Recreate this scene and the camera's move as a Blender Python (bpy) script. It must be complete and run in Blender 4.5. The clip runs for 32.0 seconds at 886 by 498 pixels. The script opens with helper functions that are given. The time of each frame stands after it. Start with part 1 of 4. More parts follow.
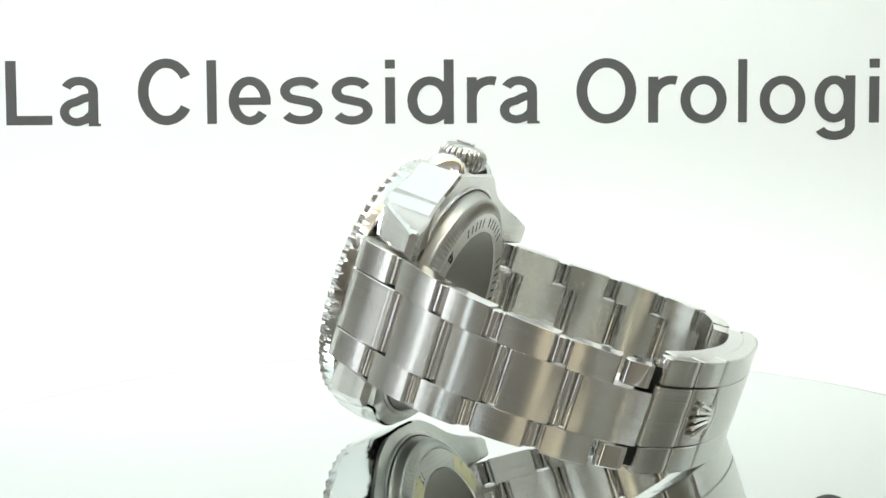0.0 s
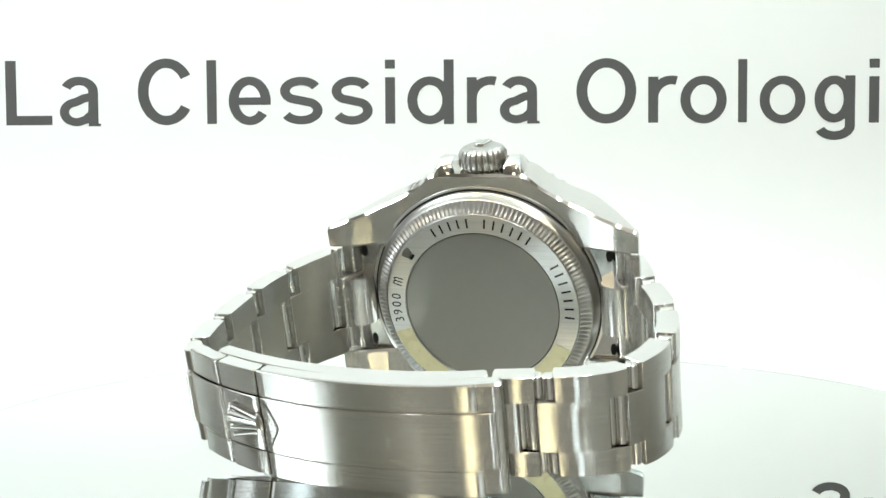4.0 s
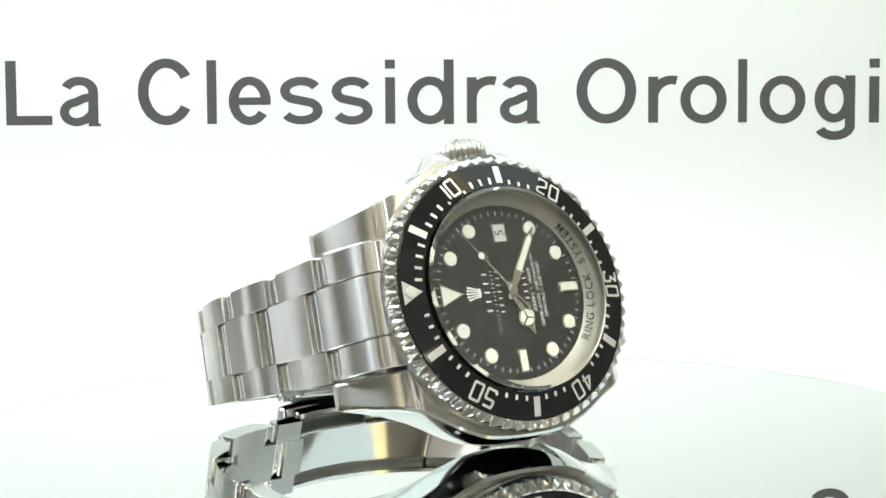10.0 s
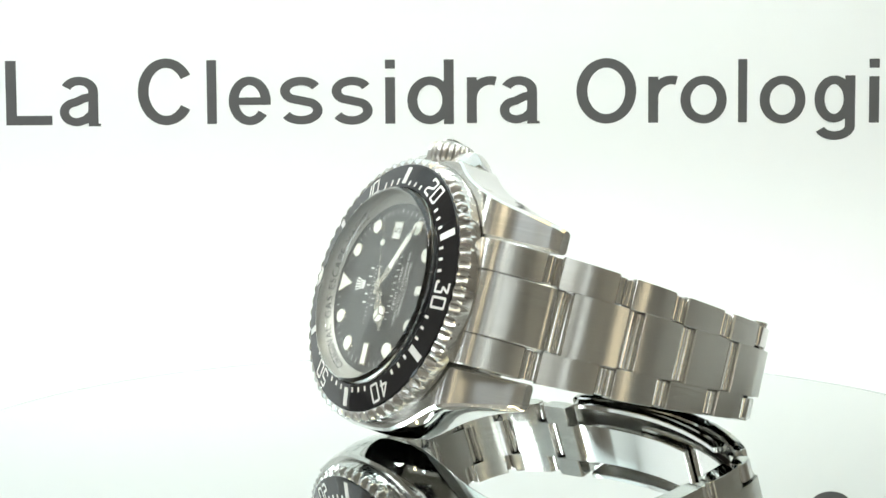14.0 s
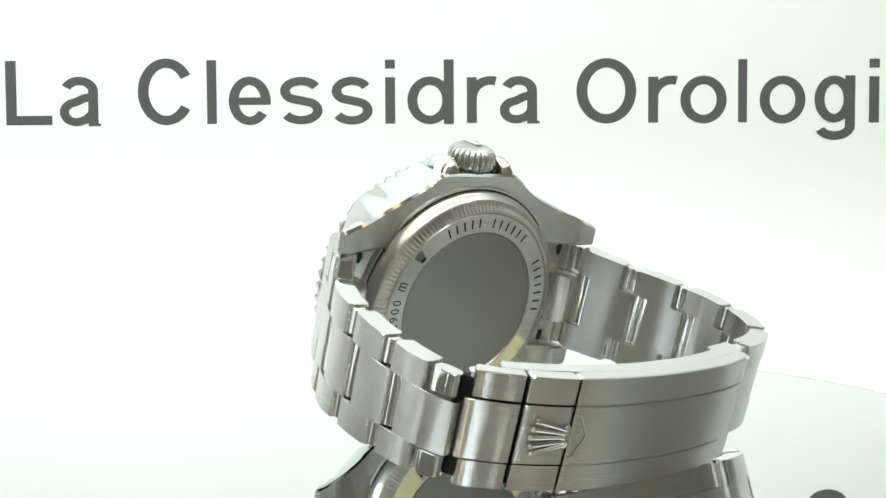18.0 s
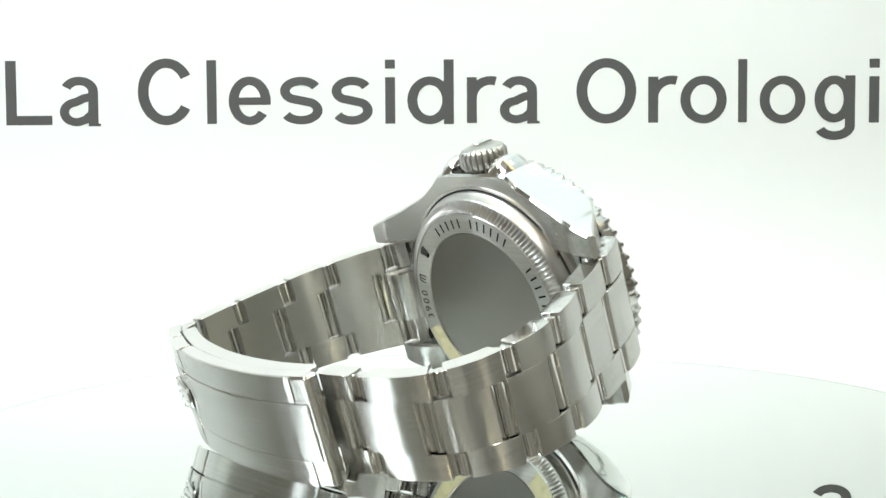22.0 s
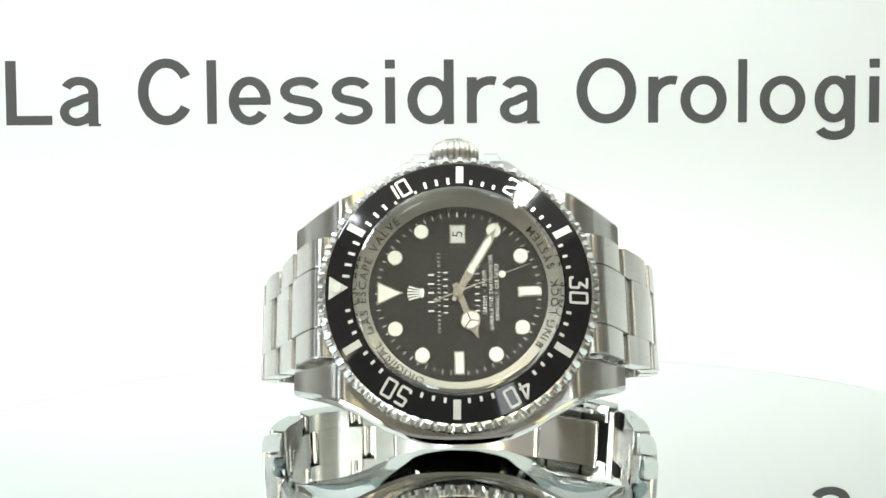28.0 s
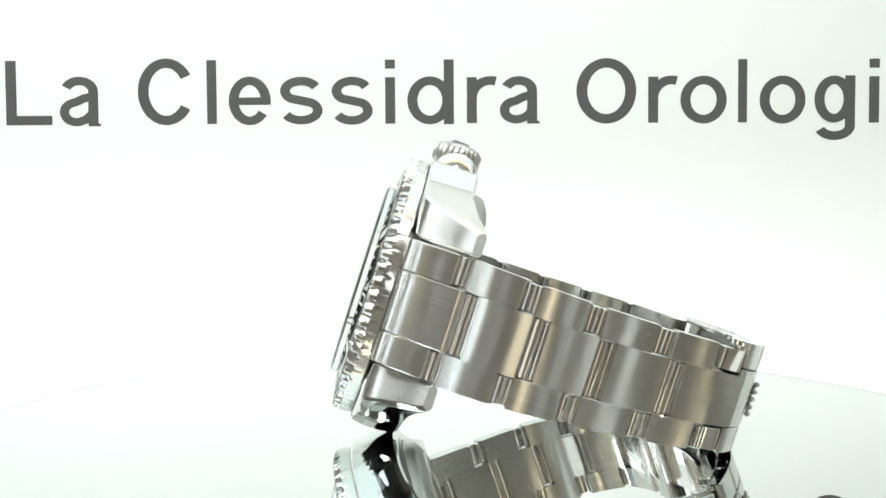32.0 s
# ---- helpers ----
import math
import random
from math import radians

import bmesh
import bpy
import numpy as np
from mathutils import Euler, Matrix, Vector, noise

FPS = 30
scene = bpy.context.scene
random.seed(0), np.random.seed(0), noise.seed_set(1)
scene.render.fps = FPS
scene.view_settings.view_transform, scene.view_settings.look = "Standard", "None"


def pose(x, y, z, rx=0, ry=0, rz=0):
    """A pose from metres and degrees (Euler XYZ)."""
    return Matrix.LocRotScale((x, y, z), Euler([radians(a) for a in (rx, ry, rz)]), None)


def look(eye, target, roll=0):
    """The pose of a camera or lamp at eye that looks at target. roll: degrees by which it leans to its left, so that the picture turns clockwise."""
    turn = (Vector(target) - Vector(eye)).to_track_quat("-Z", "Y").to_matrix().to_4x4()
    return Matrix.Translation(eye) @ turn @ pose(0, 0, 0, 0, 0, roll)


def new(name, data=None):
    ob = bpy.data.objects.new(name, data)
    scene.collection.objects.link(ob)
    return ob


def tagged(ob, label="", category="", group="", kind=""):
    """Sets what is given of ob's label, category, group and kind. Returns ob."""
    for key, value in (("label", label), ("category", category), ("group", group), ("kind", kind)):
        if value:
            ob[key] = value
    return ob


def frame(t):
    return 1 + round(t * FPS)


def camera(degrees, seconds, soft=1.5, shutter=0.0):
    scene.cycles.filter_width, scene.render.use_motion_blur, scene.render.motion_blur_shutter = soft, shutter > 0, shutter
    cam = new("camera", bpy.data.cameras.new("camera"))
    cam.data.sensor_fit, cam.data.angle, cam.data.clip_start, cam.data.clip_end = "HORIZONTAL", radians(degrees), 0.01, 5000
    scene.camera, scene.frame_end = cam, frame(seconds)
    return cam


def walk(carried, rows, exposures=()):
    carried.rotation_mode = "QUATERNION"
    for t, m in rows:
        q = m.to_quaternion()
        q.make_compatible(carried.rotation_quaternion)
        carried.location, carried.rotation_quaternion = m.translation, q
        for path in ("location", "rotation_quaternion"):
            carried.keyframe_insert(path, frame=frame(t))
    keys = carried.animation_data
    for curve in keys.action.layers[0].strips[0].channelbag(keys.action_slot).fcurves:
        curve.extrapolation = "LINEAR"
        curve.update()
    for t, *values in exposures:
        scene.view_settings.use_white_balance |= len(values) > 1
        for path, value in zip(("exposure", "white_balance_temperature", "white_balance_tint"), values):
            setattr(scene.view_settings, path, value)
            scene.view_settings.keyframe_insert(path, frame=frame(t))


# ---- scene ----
U = 0.000944                     # metres in one plan unit of the watch
PERIOD = 16.545                  # seconds for one turn of the table
EYE_H = 45.0                     # eye height over the mirror, plan units

# ------------------------------------------------------------ camera
cam = camera(40.47, 32.0, soft=1.5)
eye = Vector((0.0, -216.0 * U, EYE_H * U))
still = look(eye, eye + Vector((-0.0207, 0.9982, -0.05624)), -0.35)
walk(cam, [(0.0, still), (32.0, still)], exposures=[(0.0, -0.11, 6380, 9.5), (32.0, -0.11, 6380, 9.5)])

# ------------------------------------------------------------ world and light
world = bpy.data.worlds.new("room_light")
scene.world = world
world.use_nodes = True
world.node_tree.nodes["Background"].inputs["Color"].default_value = (0.58, 0.56, 0.42, 1)
world.node_tree.nodes["Background"].inputs["Strength"].default_value = 0.14


def area_lamp(name, at, target, sx, sy, watts, colour):
    d = bpy.data.lights.new(name, "AREA")
    d.shape, d.size, d.size_y, d.energy, d.color = "RECTANGLE", sx, sy, watts, colour
    ob = new(name, d)
    ob.matrix_world = look(at, target)
    return ob


area_lamp("ceiling_led", (-0.002, 0.045, 0.262), (-0.002, 0.045, 0), 0.57, 0.235, 0.31, (0.81, 0.99, 1.0))
area_lamp("warm_edge_led", (-0.002, -0.081, 0.262), (-0.002, -0.081, 0), 0.57, 0.022, 0.06, (1.0, 0.80, 0.36))
area_lamp("side_led", (-0.245, -0.045, 0.25), (0, 0.02, 0.03), 0.13, 0.06, 0.56, (0.90, 0.97, 1.0))
SPOTS = ((0.077, -0.155, 0.016, 0.22, (0.93, 1.0, 0.95)), (-0.019, -0.162, 0.004, 0.05, (1.0, 0.95, 0.80)), (-0.129, -0.192, 0.006, 0.06, (0.95, 0.98, 1.0)),
         (0.165, -0.045, 0.010, 0.11, (0.98, 0.88, 0.60)), (-0.10, -0.07, 0.010, 0.11, (0.98, 0.88, 0.60)), (0.10, 0.06, 0.010, 0.10, (0.76, 0.93, 1.0)))
for spot_x, spot_y, wide, watts, tint in SPOTS:
    spot = area_lamp("spot_lamp", (spot_x, spot_y, 0.25), (0, 0.02, 0.03), wide, wide, watts, tint)
    spot.data.shape = "DISK"
# unseen pair added to draw bright streaks on the brushed clasp
for tube_x, tint in ((-0.145, (1.0, 0.84, 0.50)), (0.12, (0.84, 0.94, 1.0))):
    area_lamp("streak_fill_lamp", (tube_x, -0.75, 0.93), (0, -0.03, 0.0), 0.050, 0.16, 1.15, tint)
area_lamp("room_ceiling_light", (-0.10, -1.6, 1.25), (0, 0, 0), 2.4, 1.5, 1.15, (1.0, 0.92, 0.72))
# added fill, no known source: lifts the dark reflections in the steel
area_lamp("room_fill_lamp", (0.1, -1.2, 2.0), (0.1, -1.2, 0), 2.4, 2.2, 5.0, (1.0, 0.97, 0.90))
# unseen strips added to put cool and warm bands on the bracelet
for turn_deg, tall, watts, tint in ((-84, 0.6, 0.50, (0.90, 0.95, 1.0)), (-60, 0.8, 0.85, (0.80, 0.92, 1.0)), (-27, 0.6, 0.50, (1.0, 0.88, 0.62)), (12, 0.5, 0.45, (0.92, 1.0, 0.98)), (40, 0.6, 0.55, (1.0, 0.86, 0.58))):
    area_lamp("band_fill_lamp", (1.35 * math.sin(radians(turn_deg)), -1.35 * math.cos(radians(turn_deg)), 0.19), (0, 0, 0.03), 0.11, 0.7 * tall, watts, tint)
# unseen fill added to brighten what the watch reflects from the right
area_lamp("side_fill_lamp", (1.25, -0.65, 0.75), (0, 0, 0.03), 1.3, 0.7, 0.45, (0.97, 0.98, 0.92))


# ------------------------------------------------------------ materials
def nodes_of(name):
    m = bpy.data.materials.new(name)
    m.use_nodes = True
    return m, m.node_tree.nodes, m.node_tree.links, m.node_tree.nodes["Principled BSDF"]


def varied(name, colour, rough, metal=0.0, grain=400.0, amount=0.12, bump=0.0, rough_var=0.08, spec=0.5, coat=0.0):
    """A surface with grain and broader blotches in colour and gloss."""
    m, n, l, b = nodes_of(name)
    tc = n.new("ShaderNodeTexCoord")
    fine, broad = n.new("ShaderNodeTexNoise"), n.new("ShaderNodeTexNoise")
    fine.inputs["Scale"].default_value, broad.inputs["Scale"].default_value = grain, grain / 14
    fine.inputs["Detail"].default_value = broad.inputs["Detail"].default_value = 4
    mix = n.new("ShaderNodeMath")
    mix.operation = "ADD"
    l.new(tc.outputs["Object"], fine.inputs["Vector"])
    l.new(tc.outputs["Object"], broad.inputs["Vector"])
    l.new(fine.outputs["Fac"], mix.inputs[0])
    l.new(broad.outputs["Fac"], mix.inputs[1])
    ramp = n.new("ShaderNodeMapRange")
    ramp.inputs["From Min"].default_value, ramp.inputs["From Max"].default_value = 0.5, 1.5
    ramp.inputs["To Min"].default_value, ramp.inputs["To Max"].default_value = 1 - amount, 1 + amount
    l.new(mix.outputs[0], ramp.inputs["Value"])
    col = n.new("ShaderNodeVectorMath")
    col.operation = "SCALE"
    col.inputs[0].default_value = colour
    l.new(ramp.outputs[0], col.inputs["Scale"])
    l.new(col.outputs[0], b.inputs["Base Color"])
    rr = n.new("ShaderNodeMapRange")
    rr.inputs["From Min"].default_value, rr.inputs["From Max"].default_value = 0.5, 1.5
    rr.inputs["To Min"].default_value, rr.inputs["To Max"].default_value = max(0.0, rough - rough_var), rough + rough_var
    l.new(mix.outputs[0], rr.inputs["Value"])
    l.new(rr.outputs[0], b.inputs["Roughness"])
    b.inputs["Metallic"].default_value = metal
    b.inputs["Specular IOR Level"].default_value = spec
    b.inputs["Coat Weight"].default_value = coat
    if bump:
        bp = n.new("ShaderNodeBump")
        bp.inputs["Strength"].default_value, bp.inputs["Distance"].default_value = bump, 0.0003
        l.new(fine.outputs["Fac"], bp.inputs["Height"])
        l.new(bp.outputs[0], b.inputs["Normal"])
    return m


def brushed(name, colour, rough=0.33, aniso=1.0, bump=0.0, turned=False):
    """Steel with a long satin grain: u runs across the grain, v along it (metres)."""
    m, n, l, b = nodes_of(name)
    uv = n.new("ShaderNodeUVMap")
    stretch = n.new("ShaderNodeMapping")
    stretch.inputs["Scale"].default_value = (3200, 14, 1)
    # every piece has its own run of grain
    info, shift = n.new("ShaderNodeObjectInfo"), n.new("ShaderNodeCombineXYZ")
    apart = n.new("ShaderNodeMath")
    apart.operation = "MULTIPLY"
    apart.inputs[1].default_value = 60.0
    l.new(info.outputs["Random"], apart.inputs[0])
    l.new(apart.outputs[0], shift.inputs[1])
    l.new(uv.outputs[0], stretch.inputs["Vector"])
    l.new(shift.outputs[0], stretch.inputs["Location"])
    streak = n.new("ShaderNodeTexNoise")
    streak.inputs["Scale"].default_value, streak.inputs["Detail"].default_value = 1.0, 1
    l.new(stretch.outputs[0], streak.inputs["Vector"])
    rr = n.new("ShaderNodeMapRange")
    rr.inputs["From Min"].default_value, rr.inputs["From Max"].default_value = 0.3, 0.7
    rr.inputs["To Min"].default_value, rr.inputs["To Max"].default_value = rough - 0.005, rough + 0.005
    l.new(streak.outputs["Fac"], rr.inputs["Value"])
    l.new(rr.outputs[0], b.inputs["Roughness"])
    cr = n.new("ShaderNodeMapRange")
    cr.inputs["From Min"].default_value, cr.inputs["From Max"].default_value = 0.3, 0.7
    cr.inputs["To Min"].default_value, cr.inputs["To Max"].default_value = 0.93, 1.06
    l.new(streak.outputs["Fac"], cr.inputs["Value"])
    col = n.new("ShaderNodeVectorMath")
    col.operation = "SCALE"
    col.inputs[0].default_value = colour
    l.new(cr.outputs[0], col.inputs["Scale"])
    l.new(col.outputs[0], b.inputs["Base Color"])
    b.inputs["Metallic"].default_value = 1.0
    b.inputs["Anisotropic"].default_value = aniso
    if turned:
        tan = n.new("ShaderNodeTangent")
        tan.direction_type, tan.axis = "RADIAL", "Z"
        b.inputs["Anisotropic Rotation"].default_value = 0.25
    else:
        tan = n.new("ShaderNodeVectorTransform")
        tan.vector_type, tan.convert_from, tan.convert_to = "VECTOR", "OBJECT", "WORLD"
        tan.inputs[0].default_value = (1, 0, 0)
    l.new(tan.outputs[0], b.inputs["Tangent"])
    if bump:
        bp = n.new("ShaderNodeBump")
        bp.inputs["Strength"].default_value, bp.inputs["Distance"].default_value = bump, 0.00002
        l.new(streak.outputs["Fac"], bp.inputs["Height"])
        l.new(bp.outputs[0], b.inputs["Normal"])
    return m


STEEL = brushed("brushed_steel", (0.585, 0.575, 0.545), rough=0.25, bump=0.5)
TURNED = brushed("turned_steel", (0.62, 0.61, 0.58), rough=0.34, aniso=0.95, turned=True)
BRIGHT = varied("bright_satin_steel", (0.70, 0.69, 0.67), 0.24, 1.0, 600, 0.04, 0.0, 0.04)
INNER_RING = varied("turned_ring_steel", (0.34, 0.33, 0.29), 0.38, 0.65, 700, 0.04, 0.0, 0.05)
KNURL = varied("knurled_steel", (0.50, 0.49, 0.465), 0.34, 1.0, 600, 0.04, 0.0, 0.04)
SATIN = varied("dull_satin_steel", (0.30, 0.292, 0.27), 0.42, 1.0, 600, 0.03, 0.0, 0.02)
POLISH = varied("polished_steel", (0.78, 0.77, 0.75), 0.07, 1.0, 500, 0.03, 0.0, 0.03)
BEZEL = varied("bezel_steel", (0.72, 0.71, 0.69), 0.17, 1.0, 500, 0.03, 0.0, 0.03)
CERAMIC = varied("black_ceramic", (0.012, 0.012, 0.014), 0.05, 0.0, 500, 0.1, 0.0, 0.015, 0.75)
DIAL = varied("black_dial_lacquer", (0.018, 0.018, 0.018), 0.42, 0.0, 900, 0.06, 0.0, 0.01, 0.2)
PLATINUM = varied("platinum_fill", (0.78, 0.77, 0.74), 0.35, 0.4, 900, 0.06)
LUME = varied("pale_lume", (0.76, 0.78, 0.70), 0.55, 0.0, 900, 0.05)
DATE = varied("date_disc_white", (0.58, 0.60, 0.58), 0.6, 0.0, 900, 0.04)
PRINT = varied("white_print", (0.80, 0.80, 0.78), 0.6, 0.0, 900, 0.04)
GOLD = varied("white_gold", (0.66, 0.62, 0.54), 0.25, 1.0, 600, 0.03)
# black of engraving and print, also painted shade in gaps and holes
ENGRAVE_SHADE = varied("engraving_shade_black", (0.012, 0.012, 0.011), 0.6, 0.0, 900, 0.15, spec=0.12)
GAP_SHADE = varied("back_gap_black", (0.02, 0.02, 0.02), 0.6, 0.0, 900, 0.15)
FILM = varied("yellowed_film", (0.62, 0.58, 0.36), 0.28, 0.0, 500, 0.12, 0.3)
SHEET = varied("white_sheet", (0.80, 0.81, 0.805), 0.55, 0.0, 60, 0.012, 0.02)
INK = varied("grey_black_ink", (0.078, 0.077, 0.078), 0.5, 0.0, 300, 0.1)
DESK = varied("contrast_desk", (0.16, 0.14, 0.12), 0.5, 0.0, 60, 0.08)
TABLE = varied("white_table", (0.80, 0.82, 0.81), 0.45, 0.0, 60, 0.015)
MIRROR = varied("silvered_mirror", (0.87, 0.905, 0.895), 0.004, 1.0, 30, 0.006, 0.0, 0.003)
EDGE = varied("ground_glass_edge", (0.70, 0.73, 0.73), 0.25, 0.0, 300, 0.05)
ROOM = varied("room_paint", (0.74, 0.72, 0.66), 0.8, 0.0, 6, 0.06)


def crystal_material():
    m, n, l, b = nodes_of("sapphire_crystal")
    glass = n.new("ShaderNodeBsdfGlass")
    glass.inputs["Color"].default_value = (0.985, 0.99, 0.985, 1)
    glass.inputs["Roughness"].default_value = 0.0
    glass.inputs["IOR"].default_value = 1.77
    l.new(glass.outputs[0], n["Material Output"].inputs["Surface"])
    n.remove(b)
    return m


CRYSTAL = crystal_material()


# ------------------------------------------------------------ mesh helpers
def grain_uv(bm, across=(1, 0, 0)):
    """u across the grain, v along it, face by face, in metres."""
    lay = bm.loops.layers.uv.verify()
    ax = Vector(across)
    for f in bm.faces:
        v = f.normal.cross(ax)
        if v.length < 0.05:
            v = f.normal.cross(Vector((0, 1, 0.01)))
        v.normalize()
        u = v.cross(f.normal)
        for lp in f.loops:
            lp[lay].uv = (lp.vert.co.dot(u), lp.vert.co.dot(v))


def part(name, bm, material, parent, label="", scale=U, across=(1, 0, 0), m=None, sharp=32):
    """Link a bmesh (in plan units) as one mesh under a thing or part."""
    bmesh.ops.transform(bm, matrix=Matrix.Diagonal((scale, scale, scale, 1)), verts=bm.verts)
    bm.normal_update()
    grain_uv(bm, across)
    me = bpy.data.meshes.new(name)
    bm.to_mesh(me)
    bm.free()
    for mt in (material if isinstance(material, (list, tuple)) else [material]):
        me.materials.append(mt)
    for p in me.polygons:
        p.use_smooth = True
    me.set_sharp_from_angle(angle=radians(sharp))
    return place(name, me, parent, label, m)


def place(name, me, parent, label="", m=None):
    ob = new(name, me)
    ob.parent = parent
    ob.matrix_basis = m if m is not None else Matrix()
    if label:
        tagged(ob, label)
    return ob


def box(bm, x0, x1, y0, y1, z0, z1, bevel=0.0, m=None):
    r = bmesh.ops.create_cube(bm, size=1.0)
    vs = r["verts"]
    bmesh.ops.transform(bm, matrix=Matrix.Translation(((x0 + x1) / 2, (y0 + y1) / 2, (z0 + z1) / 2)) @ Matrix.Diagonal((x1 - x0, y1 - y0, z1 - z0, 1)), verts=vs)
    if bevel:
        es = list({e for v in vs for e in v.link_edges})
        vs = list({v for f in bmesh.ops.bevel(bm, geom=es, offset=bevel, segments=2, affect="EDGES")["faces"] for v in f.verts} | {v for v in vs if v.is_valid})
    if m is not None:
        bmesh.ops.transform(bm, matrix=m, verts=vs)
    return vs


def lathe(bm, prof, n=96, m=None, closed=True, wave=None):
    """Turn a profile of (radius, height) round z; wave(angle, index) changes a radius."""
    rings = []
    for i in range(n):
        a = 2 * math.pi * i / n
        ca, sa = math.cos(a), math.sin(a)
        ring = []
        for k, (r, z) in enumerate(prof):
            rr, zz = (r, z) if wave is None else wave(a, k, r, z)
            ring.append(bm.verts.new((rr * ca, rr * sa, zz)))
        rings.append(ring)
    cnt = len(prof)
    for i in range(n):
        p, q = rings[i], rings[(i + 1) % n]
        for k in range(cnt if closed else cnt - 1):
            k2 = (k + 1) % cnt
            bm.faces.new((p[k], q[k], q[k2], p[k2]))
    vs = [v for ring in rings for v in ring]
    if m is not None:
        bmesh.ops.transform(bm, matrix=m, verts=vs)
    return vs


def disc(bm, r, z0, z1, n=48, bevel=0.1, m=None, cx=0.0, cy=0.0):
    """A solid round plate with a small bevel."""
    prof = [(r - bevel, z0), (r, z0 + bevel), (r, z1 - bevel), (r - bevel, z1)]
    rings = [[bm.verts.new((cx + rr * math.cos(2 * math.pi * i / n), cy + rr * math.sin(2 * math.pi * i / n), z)) for i in range(n)] for rr, z in prof]
    for p, q in zip(rings, rings[1:]):
        for i in range(n):
            bm.faces.new((p[i], p[(i + 1) % n], q[(i + 1) % n], q[i]))
    bm.faces.new(rings[-1])
    bm.faces.new(rings[0][::-1])
    vs = [v for ring in rings for v in ring]
    if m is not None:
        bmesh.ops.transform(bm, matrix=m, verts=vs)
    return vs


def prism(bm, pts, z0, z1, m=None):
    """A polygon of (x, y), counter-clockwise, raised from z0 to z1."""
    lo = [bm.verts.new((x, y, z0)) for x, y in pts]
    hi = [bm.verts.new((x, y, z1)) for x, y in pts]
    n = len(pts)
    bm.faces.new(hi)
    bm.faces.new(lo[::-1])
    for i in range(n):
        bm.faces.new((lo[i], lo[(i + 1) % n], hi[(i + 1) % n], hi[i]))
    if m is not None:
        bmesh.ops.transform(bm, matrix=m, verts=lo + hi)
    return lo + hi


GLYPHS = {}


def glyph(ch, bold=0.0):
    """Vertices and faces of one letter of the built-in font, in its own box 0..1 by 0..1, and its width over height."""
    key = (ch, bold)
    if key not in GLYPHS:
        cu = bpy.data.curves.new("glyph", "FONT")
        cu.body, cu.offset, cu.resolution_u = ch, bold, 10
        ob = new("glyph", cu)
        me = bpy.data.meshes.new_from_object(ob.evaluated_get(bpy.context.evaluated_depsgraph_get()))
        bpy.data.objects.remove(ob)
        vs = [v.co.copy() for v in me.vertices]
        fs = [tuple(p.vertices) for p in me.polygons]
        bpy.data.meshes.remove(me)
        x0, x1 = min(v.x for v in vs), max(v.x for v in vs)
        y0, y1 = min(v.y for v in vs), max(v.y for v in vs)
        GLYPHS[key] = ([((v.x - x0) / (x1 - x0), (v.y - y0) / (y1 - y0)) for v in vs], fs, (x1 - x0) / 0.70)
    return GLYPHS[key]


def add_glyph(bm, ch, w, h, m, bold=0.0, lift=0.02):
    vs, fs, _ = glyph(ch, bold)
    made = [bm.verts.new(m @ Vector(((x - 0.5) * w, (y - 0.5) * h, lift))) for x, y in vs]
    for f in fs:
        try:
            bm.faces.new([made[i] for i in f])
        except ValueError:
            pass
    return made


def letter_width(ch, h, bold=0.0):
    return h * (0.42 if ch in " -" else max(0.10, glyph(ch, bold)[2]))


def line_text(bm, text, h, m, bold=0.0, gap=0.16, squeeze=1.0, bars=False):
    """A line of small capitals centred on m's origin, x along the line, y up. bars: plain strokes for what is not lettered."""
    widths = [letter_width(c, h, bold) * squeeze for c in text]
    total = sum(widths) + gap * h * (len(text) - 1)
    x = -total / 2
    for c, w in zip(text, widths):
        if c != " ":
            t = m @ Matrix.Translation((x + w / 2, 0, 0))
            if bars or c in "-=.":
                hh = h * 0.8 if bars else h * 0.16
                ww = w * (0.11 if bars else 0.42)
                prism(bm, [(-ww, -hh / 2), (ww, -hh / 2), (ww, hh / 2), (-ww, hh / 2)], 0.0, 0.03, t)
            else:
                add_glyph(bm, c, w, h, t, bold)
        x += w + gap * h


